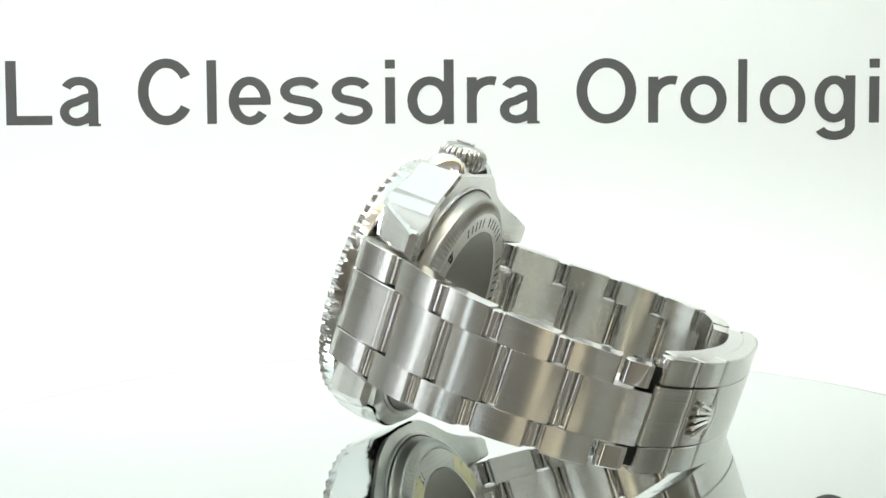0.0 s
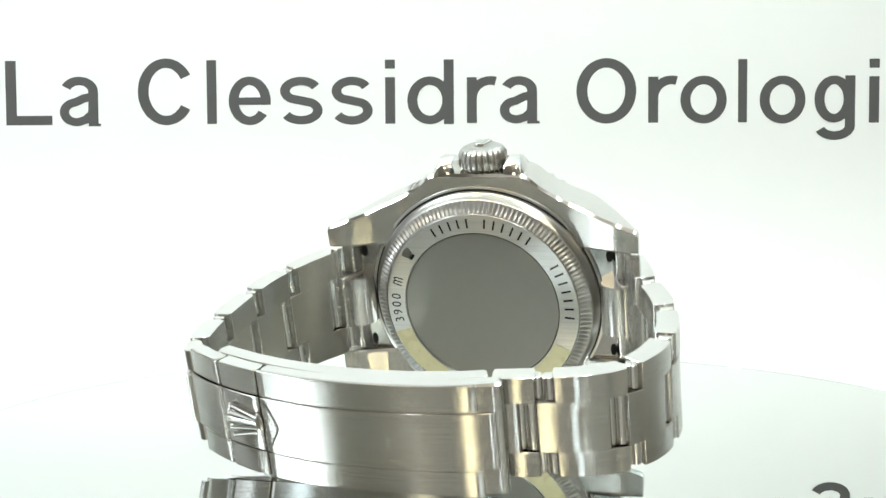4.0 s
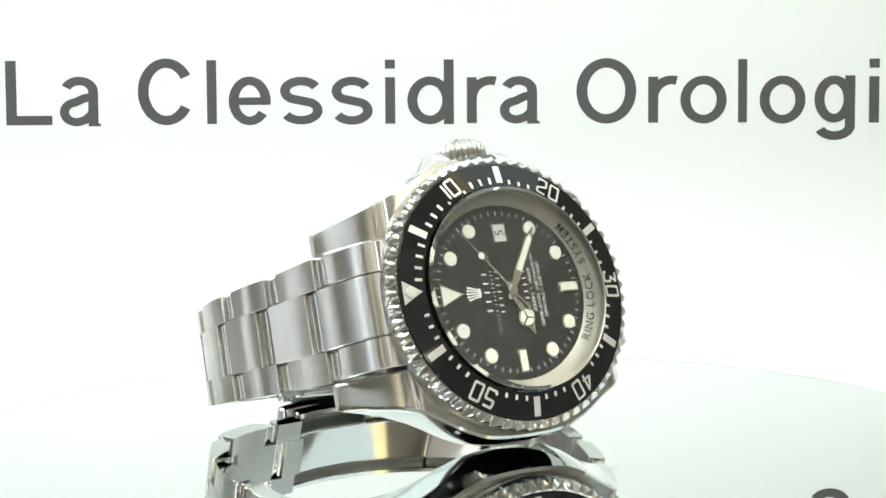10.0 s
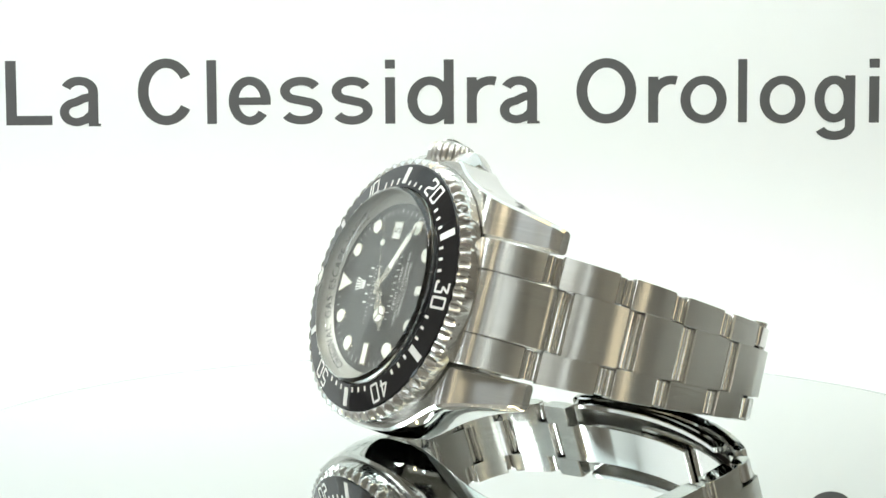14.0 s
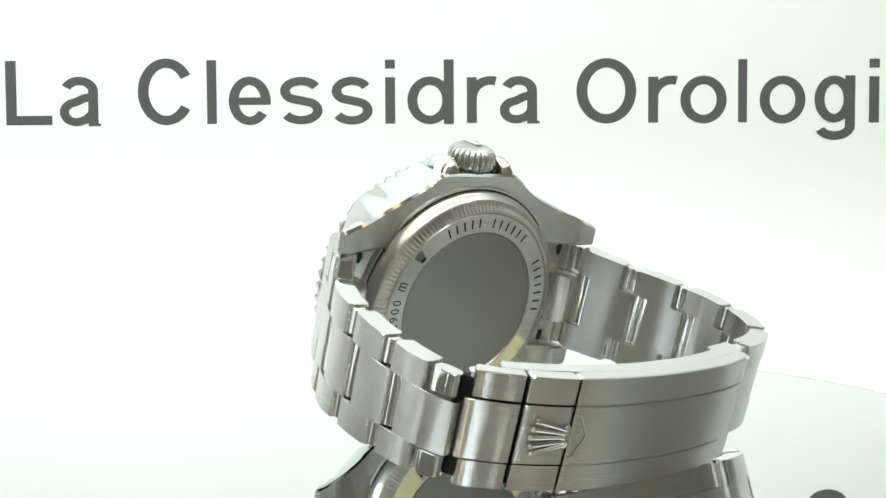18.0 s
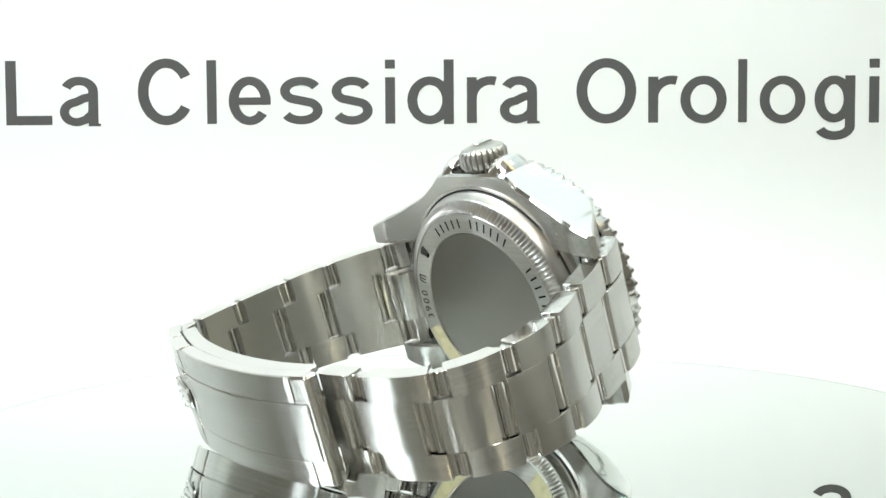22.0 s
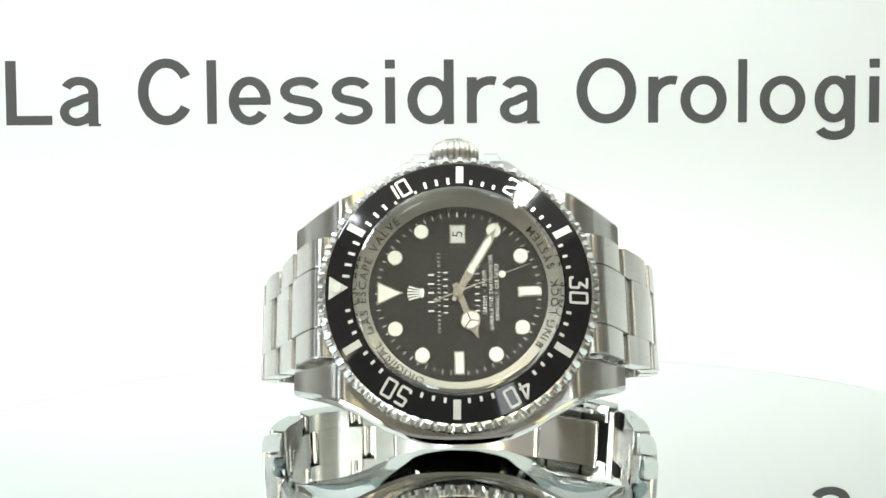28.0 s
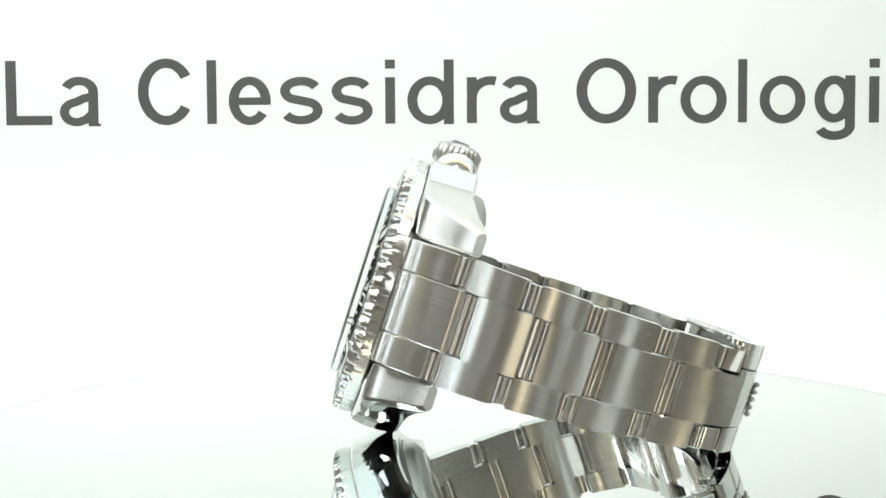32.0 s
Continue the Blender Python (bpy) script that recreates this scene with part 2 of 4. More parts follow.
def arc_text(bm, text, h, r, mid, z, inward=False, back=False, bold=0.0, gap=0.2, squeeze=1.0, bars=False, slope=0.0, only=None):
    """Letters round the watch's axis; mid: degrees clockwise, seen from that side, from the crown (back) or from twelve (front)."""
    widths = [letter_width(c, h, bold) * squeeze for c in text]
    total = sum(widths) + gap * h * (len(text) - 1)
    x = -total / 2
    for place_no, (c, w) in enumerate(zip(text, widths)):
        a = radians(mid) + (-1 if inward else 1) * (x + w / 2) / r
        if back:
            radial, along, normal = Vector((math.cos(a), math.sin(a), 0)), Vector((-math.sin(a), math.cos(a), 0)), Vector((0, 0, -1))
        else:
            radial, along, normal = Vector((math.sin(a), math.cos(a), 0)), Vector((math.cos(a), -math.sin(a), 0)), Vector((0, 0, 1))
        at = radial * r + Vector((0, 0, z))
        up = (radial + normal * slope).normalized()
        if inward:
            up, along = -up, -along
        nn = along.cross(up)
        t = Matrix.Translation(at) @ Matrix((along, up, nn)).transposed().to_4x4()
        if c != " " and only in (None, place_no):
            if bars:
                prism(bm, [(-w * 0.15, -h / 2), (w * 0.15, -h / 2), (w * 0.15, h / 2), (-w * 0.15, h / 2)], 0.0, 0.03, t)
            elif c in "-=":
                for dy in ((-0.14, 0.14) if c == "=" else (0,)):
                    prism(bm, [(-w * 0.4, (dy - .06) * h), (w * 0.4, (dy - .06) * h), (w * 0.4, (dy + .06) * h), (-w * 0.4, (dy + .06) * h)], 0.0, 0.03, t)
            else:
                add_glyph(bm, c, w, h, t, bold)
        x += w + gap * h


def soft_line(pts, r=0.22, n=5):
    """A line with its corners rounded."""
    out = [Vector(pts[0])]
    for a, p, q in zip(pts, pts[1:], pts[2:]):
        a, p, q = Vector(a), Vector(p), Vector(q)
        u, v = (a - p).normalized() * min(r, (a - p).length / 2), (q - p).normalized() * min(r, (q - p).length / 2)
        for k in range(n + 1):
            t = k / n
            out.append((p + u) * (1 - t) ** 2 + p * 2 * t * (1 - t) + (p + v) * t * t)
    out.append(Vector(pts[-1]))
    return [(v.x, v.y) for v in out]


DIGITS = {"0": [[(0.5, 0), (0, 0), (0, 1), (1, 1), (1, 0), (0.5, 0)]], "1": [[(1, 0), (1, 1)]], "2": [[(0, 0.78), (0, 1), (1, 1), (1, 0.56), (0, 0.30), (0, 0), (1, 0)]],
          "3": [[(0, 1), (1, 1), (0.45, 0.56), (1, 0.52), (1, 0), (0, 0), (0, 0.2)]], "4": [[(0.78, 0), (0.78, 1), (0, 0.30), (1.05, 0.30)]], "5": [[(1, 1), (0.05, 1), (0, 0.58), (1, 0.58), (1, 0), (0, 0), (0, 0.18)]]}


def block_digit(bm, ch, w, h, s, m):
    for line in DIGITS[ch]:
        start = len(bm.verts)
        ribbon(bm, soft_line([((x - 0.5) * (w - s), (y - 0.5) * (h - s)) for x, y in line]), s, 0.03)
        bm.verts.ensure_lookup_table()
        bmesh.ops.transform(bm, matrix=m, verts=bm.verts[start:])


# ------------------------------------------------------------ the setting
def setting():
    def sheet(name, x0, x1, y0, y1, z0, z1, mat, label):
        bm = bmesh.new()
        box(bm, x0, x1, y0, y1, z0, z1)
        return tagged(part(name, bm, mat, None, scale=U), label, name.split("_")[0], kind="structure")

    # out of view; dark only to deepen reflections in the polished steel
    sheet("table_floor", -1500, 1500, -2600, 260, -60, -18, DESK, "unseen dark table top, added for contrast in reflections")
    sheet("ceiling", -318, 314, -92, BOARD_Y, 290, 300, SHEET, "white top panel over the display")
    # added side panels, out of view, sized by what crystal and clasp reflect
    sheet("wall_right", 302, 314, 110, BOARD_Y, -13, 289, SHEET, "unseen white side panel, added to shape reflections")
    sheet("wall_left", -318, -306, 112, BOARD_Y, -13, 289, SHEET, "unseen white side panel, added to shape reflections")
    sheet("room_wall_front", -1500, 1500, -2620, -2600, -60, 2200, ROOM, "plain beige wall of the room")
    sheet("room_wall_back", -1500, 1500, 260, 280, -60, 2200, ROOM, "plain beige wall behind the display")
    sheet("room_wall_left", -1520, -1500, -2620, 280, -60, 2200, ROOM, "plain beige side wall of the room")
    sheet("room_wall_right", 1500, 1520, -2620, 280, -60, 2200, ROOM, "plain beige side wall of the room")
    sheet("room_ceiling", -1520, 1520, -2620, 280, 2200, 2220, ROOM, "plain pale ceiling of the room")


BOARD_Y = 181.0


def ribbon(bm, pts, w, lift=0.0, flat=1.0):
    """A flat stroke along a line of points in the letter's plane; flat thins its level runs."""
    n = len(pts)
    rows = []
    for k, p in enumerate(pts):
        closed = (Vector(pts[0]) - Vector(pts[-1])).length < 1e-4
        a, c = Vector(pts[k - 1 if k else (-2 if closed else 0)]), Vector(pts[k + 1 if k < n - 1 else (1 if closed else n - 1)])
        d = (c - a).normalized()
        s = Vector((-d.y, d.x * flat)) * w / 2
        p = Vector(p)
        rows.append((bm.verts.new((p.x + s.x, p.y + s.y, lift)), bm.verts.new((p.x - s.x, p.y - s.y, lift))))
    for p, q in zip(rows, rows[1:]):
        bm.faces.new((p[1], q[1], q[0], p[0]))


def arc(cx, cy, rx, ry, a0, a1, n=28):
    return [(cx + rx * math.cos(radians(a0 + (a1 - a0) * k / n)), cy + ry * math.sin(radians(a0 + (a1 - a0) * k / n))) for k in range(n + 1)]


def sign_letter(ch, w, h, s):
    """One upright sans-serif letter in the box 0..w by 0..h, with stems of width s and thinner level strokes."""
    bm = bmesh.new()
    k = 0.86
    t, q = s / 2, s * k / 2
    r = w / 2 - t

    def stroke(pts, lift=0.0, wide=1.0):
        ribbon(bm, pts, s * wide, lift, k)

    if ch in "oO":
        stroke(arc(w / 2, h / 2, r, h / 2 - q, 0, 360, 56))
    elif ch == "l":
        ribbon(bm, [(w / 2, 0), (w / 2, h)], w)
    elif ch == "i":
        ribbon(bm, [(w / 2, 0), (w / 2, h * 0.725)], s)
        ribbon(bm, [(w / 2, h * 0.86), (w / 2, h)], s)
    elif ch == "L":
        ribbon(bm, [(t, 0), (t, h)], s)
        ribbon(bm, [(s, q), (w, q)], 2 * q)
    elif ch == "C":
        stroke(arc(w / 2 + 0.3, h / 2, r + 0.3, h / 2 - q, 31, 327, 56))
    elif ch == "e":
        stroke(arc(w / 2, h / 2, r, h / 2 - q, -3, 323, 56))
        ribbon(bm, [(s * 0.8, h * 0.495), (w - 0.02, h * 0.495)], 1.7 * q, 0.04)
    elif ch == "s":
        ry = (h - 2 * q) / 4
        top = arc(w / 2, h - q - ry, r * 0.97, ry, 24, 250, 26)
        low = arc(w / 2, q + ry, r, ry, 70, -154, 26)
        stroke(top[:-2] + low[2:], wide=0.98)
    elif ch == "d":
        ribbon(bm, [(w - t, 0), (w - t, h)], s)
        stroke(arc((w - s * 0.15) / 2, h * 0.37, (w - s * 1.15) / 2, h * 0.37 - q, 0, 360, 48), 0.04)
    elif ch == "r":
        ribbon(bm, [(t, 0), (t, h * 0.98)], s)
        stroke(arc(w * 0.86, h * 0.52, w * 0.86 - t, h * 0.48 - q, 180, 74, 18), 0.04)
    elif ch == "a":
        xs = w - s * 0.92
        left = s * 0.62
        top = arc((xs + left) / 2, h * 0.70, (xs - left) / 2, h * 0.30 - q, 158, 0, 26)
        stroke(top + [(xs, h * 0.5), (xs, h * 0.2), (xs, 0.0)])
        ribbon(bm, [(xs, q * 0.3), (xs + s * 0.75, q * 0.3)], q * 0.6, 0.04)
        low = arc(w * 0.40, h * 0.285, w * 0.40 - t, h * 0.285 - q, 96, 280, 26)
        stroke([(xs, h * 0.60), (w * 0.58, h * 0.565)] + low + [(w * 0.60, h * 0.13), (xs - s * 0.15, h * 0.24), (xs, h * 0.40)], 0.04, 0.95)
    elif ch == "g":
        stroke([(w - t, h), (w - t, h * 0.26)] + arc(w * 0.5, h * 0.22, w * 0.5 - t, h * 0.22 - q, 0, -160, 26))
        stroke(arc((w - s * 0.15) / 2, h * 0.635, (w - s * 1.15) / 2, h * 0.365 - q, 0, 360, 48), 0.04)
    return bm


def sign_board():
    near = (BOARD_Y + 216.0) / 408.0
    # an upright white sheet that sweeps forward into the floor
    line = [(-97.0, -14.0), (-60.0, -14.0), (BOARD_Y - 70, -14.0)]
    line += [(BOARD_Y - 70 + 70 * math.sin(a), -14 + 70 * (1 - math.cos(a))) for a in (math.pi / 2 * k / 12 for k in range(1, 13))] + [(BOARD_Y, 289.0)]
    bm = bmesh.new()
    rows = [[bm.verts.new((x, y + d, z - d)) for y, z in line] for d in (0.0, 3.0) for x in (-330.0, 301.0)]
    for k in range(len(line) - 1):
        bm.faces.new((rows[0][k], rows[1][k], rows[1][k + 1], rows[0][k + 1]))
        bm.faces.new((rows[3][k], rows[2][k], rows[2][k + 1], rows[3][k + 1]))
        bm.faces.new((rows[0][k], rows[0][k + 1], rows[2][k + 1], rows[2][k]))
        bm.faces.new((rows[1][k + 1], rows[1][k], rows[3][k], rows[3][k + 1]))
    for k in (0, -1):
        bm.faces.new((rows[0][k], rows[1][k], rows[3][k], rows[2][k]))
    bmesh.ops.recalc_face_normals(bm, faces=bm.faces)
    board = tagged(part("backdrop", bm, SHEET, None, scale=U), "white curved backdrop sheet with large grey-black lettering", "backdrop", kind="structure")
    rows = [("L", -156.9, -141.1, 64.9, 86.7), ("a", -138.6, -123.9, 64.4, 81.2), ("C", -111.7, -93.0, 64.6, 87.1), ("l", -88.2, -84.9, 64.9, 86.4),
            ("e", -80.8, -66.5, 64.4, 80.8), ("s", -63.5, -48.9, 64.5, 80.6), ("s", -46.0, -31.9, 64.3, 80.5), ("i", -27.8, -24.2, 64.6, 86.1),
            ("d", -20.2, -4.5, 64.3, 86.0), ("r", -0.1, 9.2, 64.6, 80.3), ("a", 10.9, 25.0, 64.3, 80.2), ("O", 36.8, 56.9, 64.1, 86.0),
            ("r", 60.9, 70.0, 64.3, 80.0), ("o", 71.7, 87.2, 63.9, 79.9), ("l", 91.0, 94.0, 64.2, 85.3), ("o", 98.2, 113.5, 63.7, 79.7),
            ("g", 116.5, 130.1, 58.1, 79.6), ("i", 134.5, 138.3, 63.8, 85.1)]
    for ch, x0, x1, z0, z1 in rows:
        x0, x1 = x0 * near, x1 * near
        z0, z1 = EYE_H + (z0 - EYE_H) * near, EYE_H + (z1 - EYE_H) * near
        bm = sign_letter(ch, x1 - x0, z1 - z0, 3.6 if ch in "OCL" else 3.28)
        bmesh.ops.transform(bm, matrix=Matrix.Translation((x0, BOARD_Y - 0.1, z0)) @ Matrix.Rotation(math.pi / 2, 4, "X"), verts=bm.verts)
        part("letter", bm, INK, board, scale=U)


def turntable():
    """A round mirror plate, slightly warped, on a drum."""
    base = tagged(new("turntable"), "round mirror-topped display turntable on the white table", "turntable")
    ax, by, cc, dd = WARP
    bm = bmesh.new()
    n, radii = 128, [0.0] + [95.0 * (k / 24) for k in range(1, 25)]
    rings = []
    for r in radii[1:]:
        ring = []
        for i in range(n):
            a = 2 * math.pi * i / n
            x, y = r * math.cos(a), r * math.sin(a)
            ring.append(bm.verts.new((x, y, ax * x + by * y + cc * (x * x - y * y) / 2 + dd * x * y)))
        rings.append(ring)
    mid = bm.verts.new((0, 0, 0))
    for i in range(n):
        bm.faces.new((mid, rings[0][i], rings[0][(i + 1) % n]))
    for p, q in zip(rings, rings[1:]):
        for i in range(n):
            bm.faces.new((p[i], q[i], q[(i + 1) % n], p[(i + 1) % n]))
    rim = bmesh.new()
    bands = []
    for r, lift in ((94.3, 0.02), (94.9, 0.10), (95.5, -0.35)):
        row = []
        for i in range(n):
            x, y = r * math.cos(2 * math.pi * i / n), r * math.sin(2 * math.pi * i / n)
            row.append(rim.verts.new((x, y, ax * x + by * y + cc * (x * x - y * y) / 2 + dd * x * y + lift)))
        bands.append(row)
    for p, q in zip(bands, bands[1:]):
        for i in range(n):
            rim.faces.new((p[i], q[i], q[(i + 1) % n], p[(i + 1) % n]))
    part("mirror_rim", rim, EDGE, base, "thin ground bevel of the mirror")
    part("mirror_plate", bm, MIRROR, base, "silvered round mirror", sharp=80)
    bm = bmesh.new()
    lathe(bm, [(95.05, -0.6), (95.4, -1.0), (95.4, -4.0), (94.8, -4.5), (60, -4.5), (60, -1.2), (94.0, -1.2)], 128)
    part("glass_edge", bm, EDGE, base, "pale green ground glass rim")
    bm = bmesh.new()
    lathe(bm, [(70, -4.6), (70, -13.9), (20, -13.9), (20, -4.6)], 96)
    part("drum", bm, TABLE, base, "white plastic drum")
    return base


# ------------------------------------------------------------ the watch
# Watch axes: x to the crown, y to twelve o'clock, z out of the dial; plan units.
CROWN_WAY, TWELVE_WAY, DIAL_WAY = Vector((0.0764, 0.3039, 0.9496)), Vector((-0.9796, 0.2006, 0.0146)), Vector((-0.1860, -0.9314, 0.3130))
LEAN = radians(1.52)
XW = CROWN_WAY * math.cos(LEAN) + TWELVE_WAY * math.sin(LEAN)
ZW = DIAL_WAY.normalized()
XW = (XW - ZW * XW.dot(ZW)).normalized()
YW = ZW.cross(XW)
REST = Matrix.Translation(Vector((-5.28, -17.36, -17.81 + EYE_H)) * U) @ Matrix((XW, YW, ZW)).transposed().to_4x4()
BEZEL_TURN = Matrix.Rotation(-LEAN, 4, "Z")
DIAL_Z = -5.15                   # the dial lies deep under the thick crystal
GLASS_FOOT, RING_TOP = -3.85, -3.92


class Path:
    """An outer line of the bracelet in the watch's y, z plane, read along its length."""

    def __init__(self, pts):
        fine = []
        for i in range(len(pts) - 1):
            p0, p1, p2, p3 = (Vector(pts[max(0, min(len(pts) - 1, i + k))]) for k in (-1, 0, 1, 2))
            for j in range(10):
                t = j / 10
                fine.append(0.5 * ((2 * p1) + (p2 - p0) * t + (2 * p0 - 5 * p1 + 4 * p2 - p3) * t * t + (3 * p1 - p0 - 3 * p2 + p3) * t ** 3))
        fine.append(Vector(pts[-1]))
        self.p, self.s = fine, [0.0]
        for a, b in zip(fine, fine[1:]):
            self.s.append(self.s[-1] + (b - a).length)

    def at(self, s):
        """Place and outward way at the length s."""
        k = 0
        while k < len(self.s) - 2 and self.s[k + 1] < s:
            k += 1
        a, b = self.p[k], self.p[k + 1]
        u = (s - self.s[k]) / max(1e-9, self.s[k + 1] - self.s[k])
        d = (b - a).normalized()
        out = Vector((d.y, -d.x))
        q = a + (b - a) * u
        if out.dot(q - Vector((0, -36))) < 0:
            out = -out
        return q, out

    def near_z(self, z, last=False):
        hits = [s for p, s in zip(self.p, self.s) if p.y <= z]
        return hits[0]


SIX = Path([(-19.0, -4.45), (-23.4, -4.5), (-26.7, -9.1), (-29.5, -14.2), (-32.8, -19.3), (-35.3, -24.3), (-37.1, -29.5), (-37.9, -34.5), (-38.4, -40.0), (-38.5, -45.5), (-38.1, -51.0), (-37.2, -56.2), (-35.6, -60.6)])
TWELVE = Path([(19.0, -4.45), (23.4, -4.5), (26.5, -8.9), (28.9, -13.6), (31.0, -18.8), (33.2, -24.4), (35.6, -29.2), (37.5, -34.6), (38.6, -39.8), (38.5, -45.4), (37.1, -51.0), (33.6, -56.6), (28.2, -59.6), (22.0, -61.2), (14.0, -62.6)])
COVER = Path([(-34.8, -59.8), (-30.6, -62.4), (-26.0, -64.5), (-20.6, -66.3), (-12.0, -67.9), (-3.0, -68.5), (6.0, -68.2), (12.0, -67.4), (17.8, -66.0)])
INNER = Path([(-31.0, -58.8), (-26.0, -61.0), (-18.0, -63.4), (-8.0, -65.0), (2.0, -65.2), (10.0, -64.4), (16.0, -63.0)])


def link_x(y, z, v):
    """Across the bracelet: it narrows and sags a little towards the clasp."""
    d = max(0.0, -z - 15.0)
    return 0.00095 * d * d + v * (10.5 - 0.052 * max(0.0, -z - 14.0))


def cover_x(y, z, v):
    return 2.3 + v * 8.95


def strip(path, s0, s1, va, vb, fx, thick=3.3, drop=0.0, bev=0.25, end=1.3, steps=None, dome=0.0):
    """A bent plate or link along a path, with rounded ends and bevelled sides."""
    bm = bmesh.new()
    steps = steps or max(4, int((s1 - s0) / 1.2))

    def outline(b):
        e = min(end, (s1 - s0) / 2 - 0.05)
        a0, a1, d0, d1 = s0 + b, s1 - b, drop + b, drop + thick - b
        pts = [(a0 + e + (a1 - a0 - 2 * e) * i / steps, d0) for i in range(steps + 1)]
        arc = [math.pi * k / 8 for k in range(1, 8)]
        pts += [(a1 - e + e * math.sin(t), (d0 + d1) / 2 - (d1 - d0) / 2 * math.cos(t)) for t in arc]
        pts += [(a1 - e - (a1 - a0 - 2 * e) * i / steps, d1) for i in range(steps + 1)]
        pts += [(a0 + e - e * math.sin(t), (d0 + d1) / 2 + (d1 - d0) / 2 * math.cos(t)) for t in arc]
        return pts

    rows = []
    for v, off, b in ((va, 0.0, bev), (va, bev, 0.0), (vb, -bev, 0.0), (vb, 0.0, bev)):
        row = []
        for s, d in outline(b):
            q, out = path.at(s)
            k = (2 * s - s0 - s1) / (s1 - s0)
            q = q - out * (d - dome * (1 - k * k) * (1 - (d - drop) / thick))
            row.append(bm.verts.new((fx(q.x, q.y, v) + off, q.x, q.y)))
        rows.append(row)
    n = len(rows[0])
    for p, q in zip(rows, rows[1:]):
        for i in range(n):
            bm.faces.new((p[i], p[(i + 1) % n], q[(i + 1) % n], q[i]))
    # side caps, quad by quad between the outer and the inner line
    for row in (rows[0], rows[-1]):
        ring = list(range(n))
        seq = ring[n - 4:] + ring[:n - 4]
        lo, hi = 0, n - 1
        while hi - lo >= 3:
            bm.faces.new([row[seq[k]] for k in (lo, lo + 1, hi - 1, hi)])
            lo, hi = lo + 1, hi - 1
        if hi - lo == 2:
            bm.faces.new([row[seq[k]] for k in (lo, lo + 1, hi)])
    bmesh.ops.recalc_face_normals(bm, faces=bm.faces)
    return bm


def side_materials(ob, side=1):
    """Polished flat sides on a brushed part."""
    ob.data.materials.append(POLISH)
    for p in ob.data.polygons:
        if abs(p.normal.x) > 0.6:
            p.material_index = side


def bracelet(watch):
    for path, last in ((SIX, True), (TWELVE, False)):
        gaps = [path.near_z(z) for z in (-13.3, -24.0, -34.5, -45.0, -55.2)]
        lean = 2.8
        sy = -1 if last else 1
        bm = bmesh.new()
        box(bm, -10.65, 10.65, min(sy * 18.7, sy * 24.6), max(sy * 18.7, sy * 24.6), -12.6, -7.5, 0.3)
        box(bm, -10.4, 10.4, min(sy * 24.5, sy * 26.9), max(sy * 24.5, sy * 26.9), -12.65, -10.6, 0.3)
        part("end_block", bm, BEZEL, watch, "satin steel block between the lugs", m=REST)
        bm = bmesh.new()
        bmesh.ops.create_cone(bm, cap_ends=True, segments=40, radius1=3.2, radius2=3.2, depth=9.4)
        bmesh.ops.bevel(bm, geom=[e for e in bm.edges if e.calc_face_angle(0) > 1.2], offset=0.2, segments=2, affect="EDGES")
        bmesh.ops.transform(bm, matrix=Matrix.Translation((0, sy * 24.7, -13.7)) @ Matrix.Rotation(math.pi / 2, 4, "Y"), verts=bm.verts)
        part("end_tab", bm, BRIGHT, watch, "rounded steel tab of the end piece", m=REST)
        # solid end pieces between the lugs
        for name, va, vb, s1 in (("end_piece", 0.50, 0.985, gaps[0]), ("end_piece", -0.985, -0.50, gaps[0]), ("end_piece", -0.49, 0.49, gaps[0] + lean)):
            part(name, strip(path, 0.15, s1 - 0.9, va, vb, link_x, 4.2, 0.0, 0.15, 0.6, dome=0.5), STEEL, watch, "brushed steel end piece between the lugs", m=REST)
        for a, b in zip(gaps, gaps[1:]):
            for va, vb in ((0.5005, 1.0), (-1.0, -0.5005)):
                side_materials(part("outer_link", strip(path, a + 1.2, b - 1.2, va, vb, link_x, bev=0.03, end=0.3, dome=0.16), STEEL, watch, "brushed steel outer link", m=REST))
            part("centre_link", strip(path, a + lean + 1.2, b + lean - 1.2 + (3.1 if last and b == gaps[-1] else 0.0), -0.4995, 0.4995, link_x, 3.3, 0.0, 0.03, 0.3, dome=0.16), STEEL, watch, "brushed steel centre link", m=REST)
        end = path.s[-1]
        tail = gaps[-1]
        # polished hinge barrels in the joints
        joints = gaps[:-1] if last else gaps + [path.s[-1] - 8.6]
        for g in joints:
            for va, vb, off in ((0.53, 0.97, 0.0), (-0.97, -0.53, 0.0), (-0.48, 0.48, lean)):
                part("hinge_barrel", strip(path, g + off - 1.6, g + off + 0.35, va, vb, link_x, 2.1, 0.32, 0.1, 0.9, 4), POLISH, watch, "polished steel hinge barrel", m=REST)
                part("hinge_barrel", strip(path, g + off + 0.2, g + off + 1.75, va, vb, link_x, 1.9, 0.8, 0.1, 0.7, 4), POLISH, watch, "polished steel hinge barrel", m=REST)
        if last:
            for va, vb in ((0.55, 0.98), (-0.98, -0.55)):
                part("hinge_barrel", strip(path, tail - 0.7, tail + 4.0, va, vb, link_x, 2.6, 0.1, 0.12, 1.25, 4), POLISH, watch, "polished steel hinge knuckle", m=REST)
            # black plate in place of the shade inside the hinge gap
            part("hinge_shade", strip(path, tail + 2.2, end + 0.2, -0.94, 0.94, link_x, 1.0, 2.3, 0.1, 0.3), ENGRAVE_SHADE, watch, "black plate painting the shade at the clasp hinge", m=REST)
        else:
            mid = path.s[-1] - 8.6
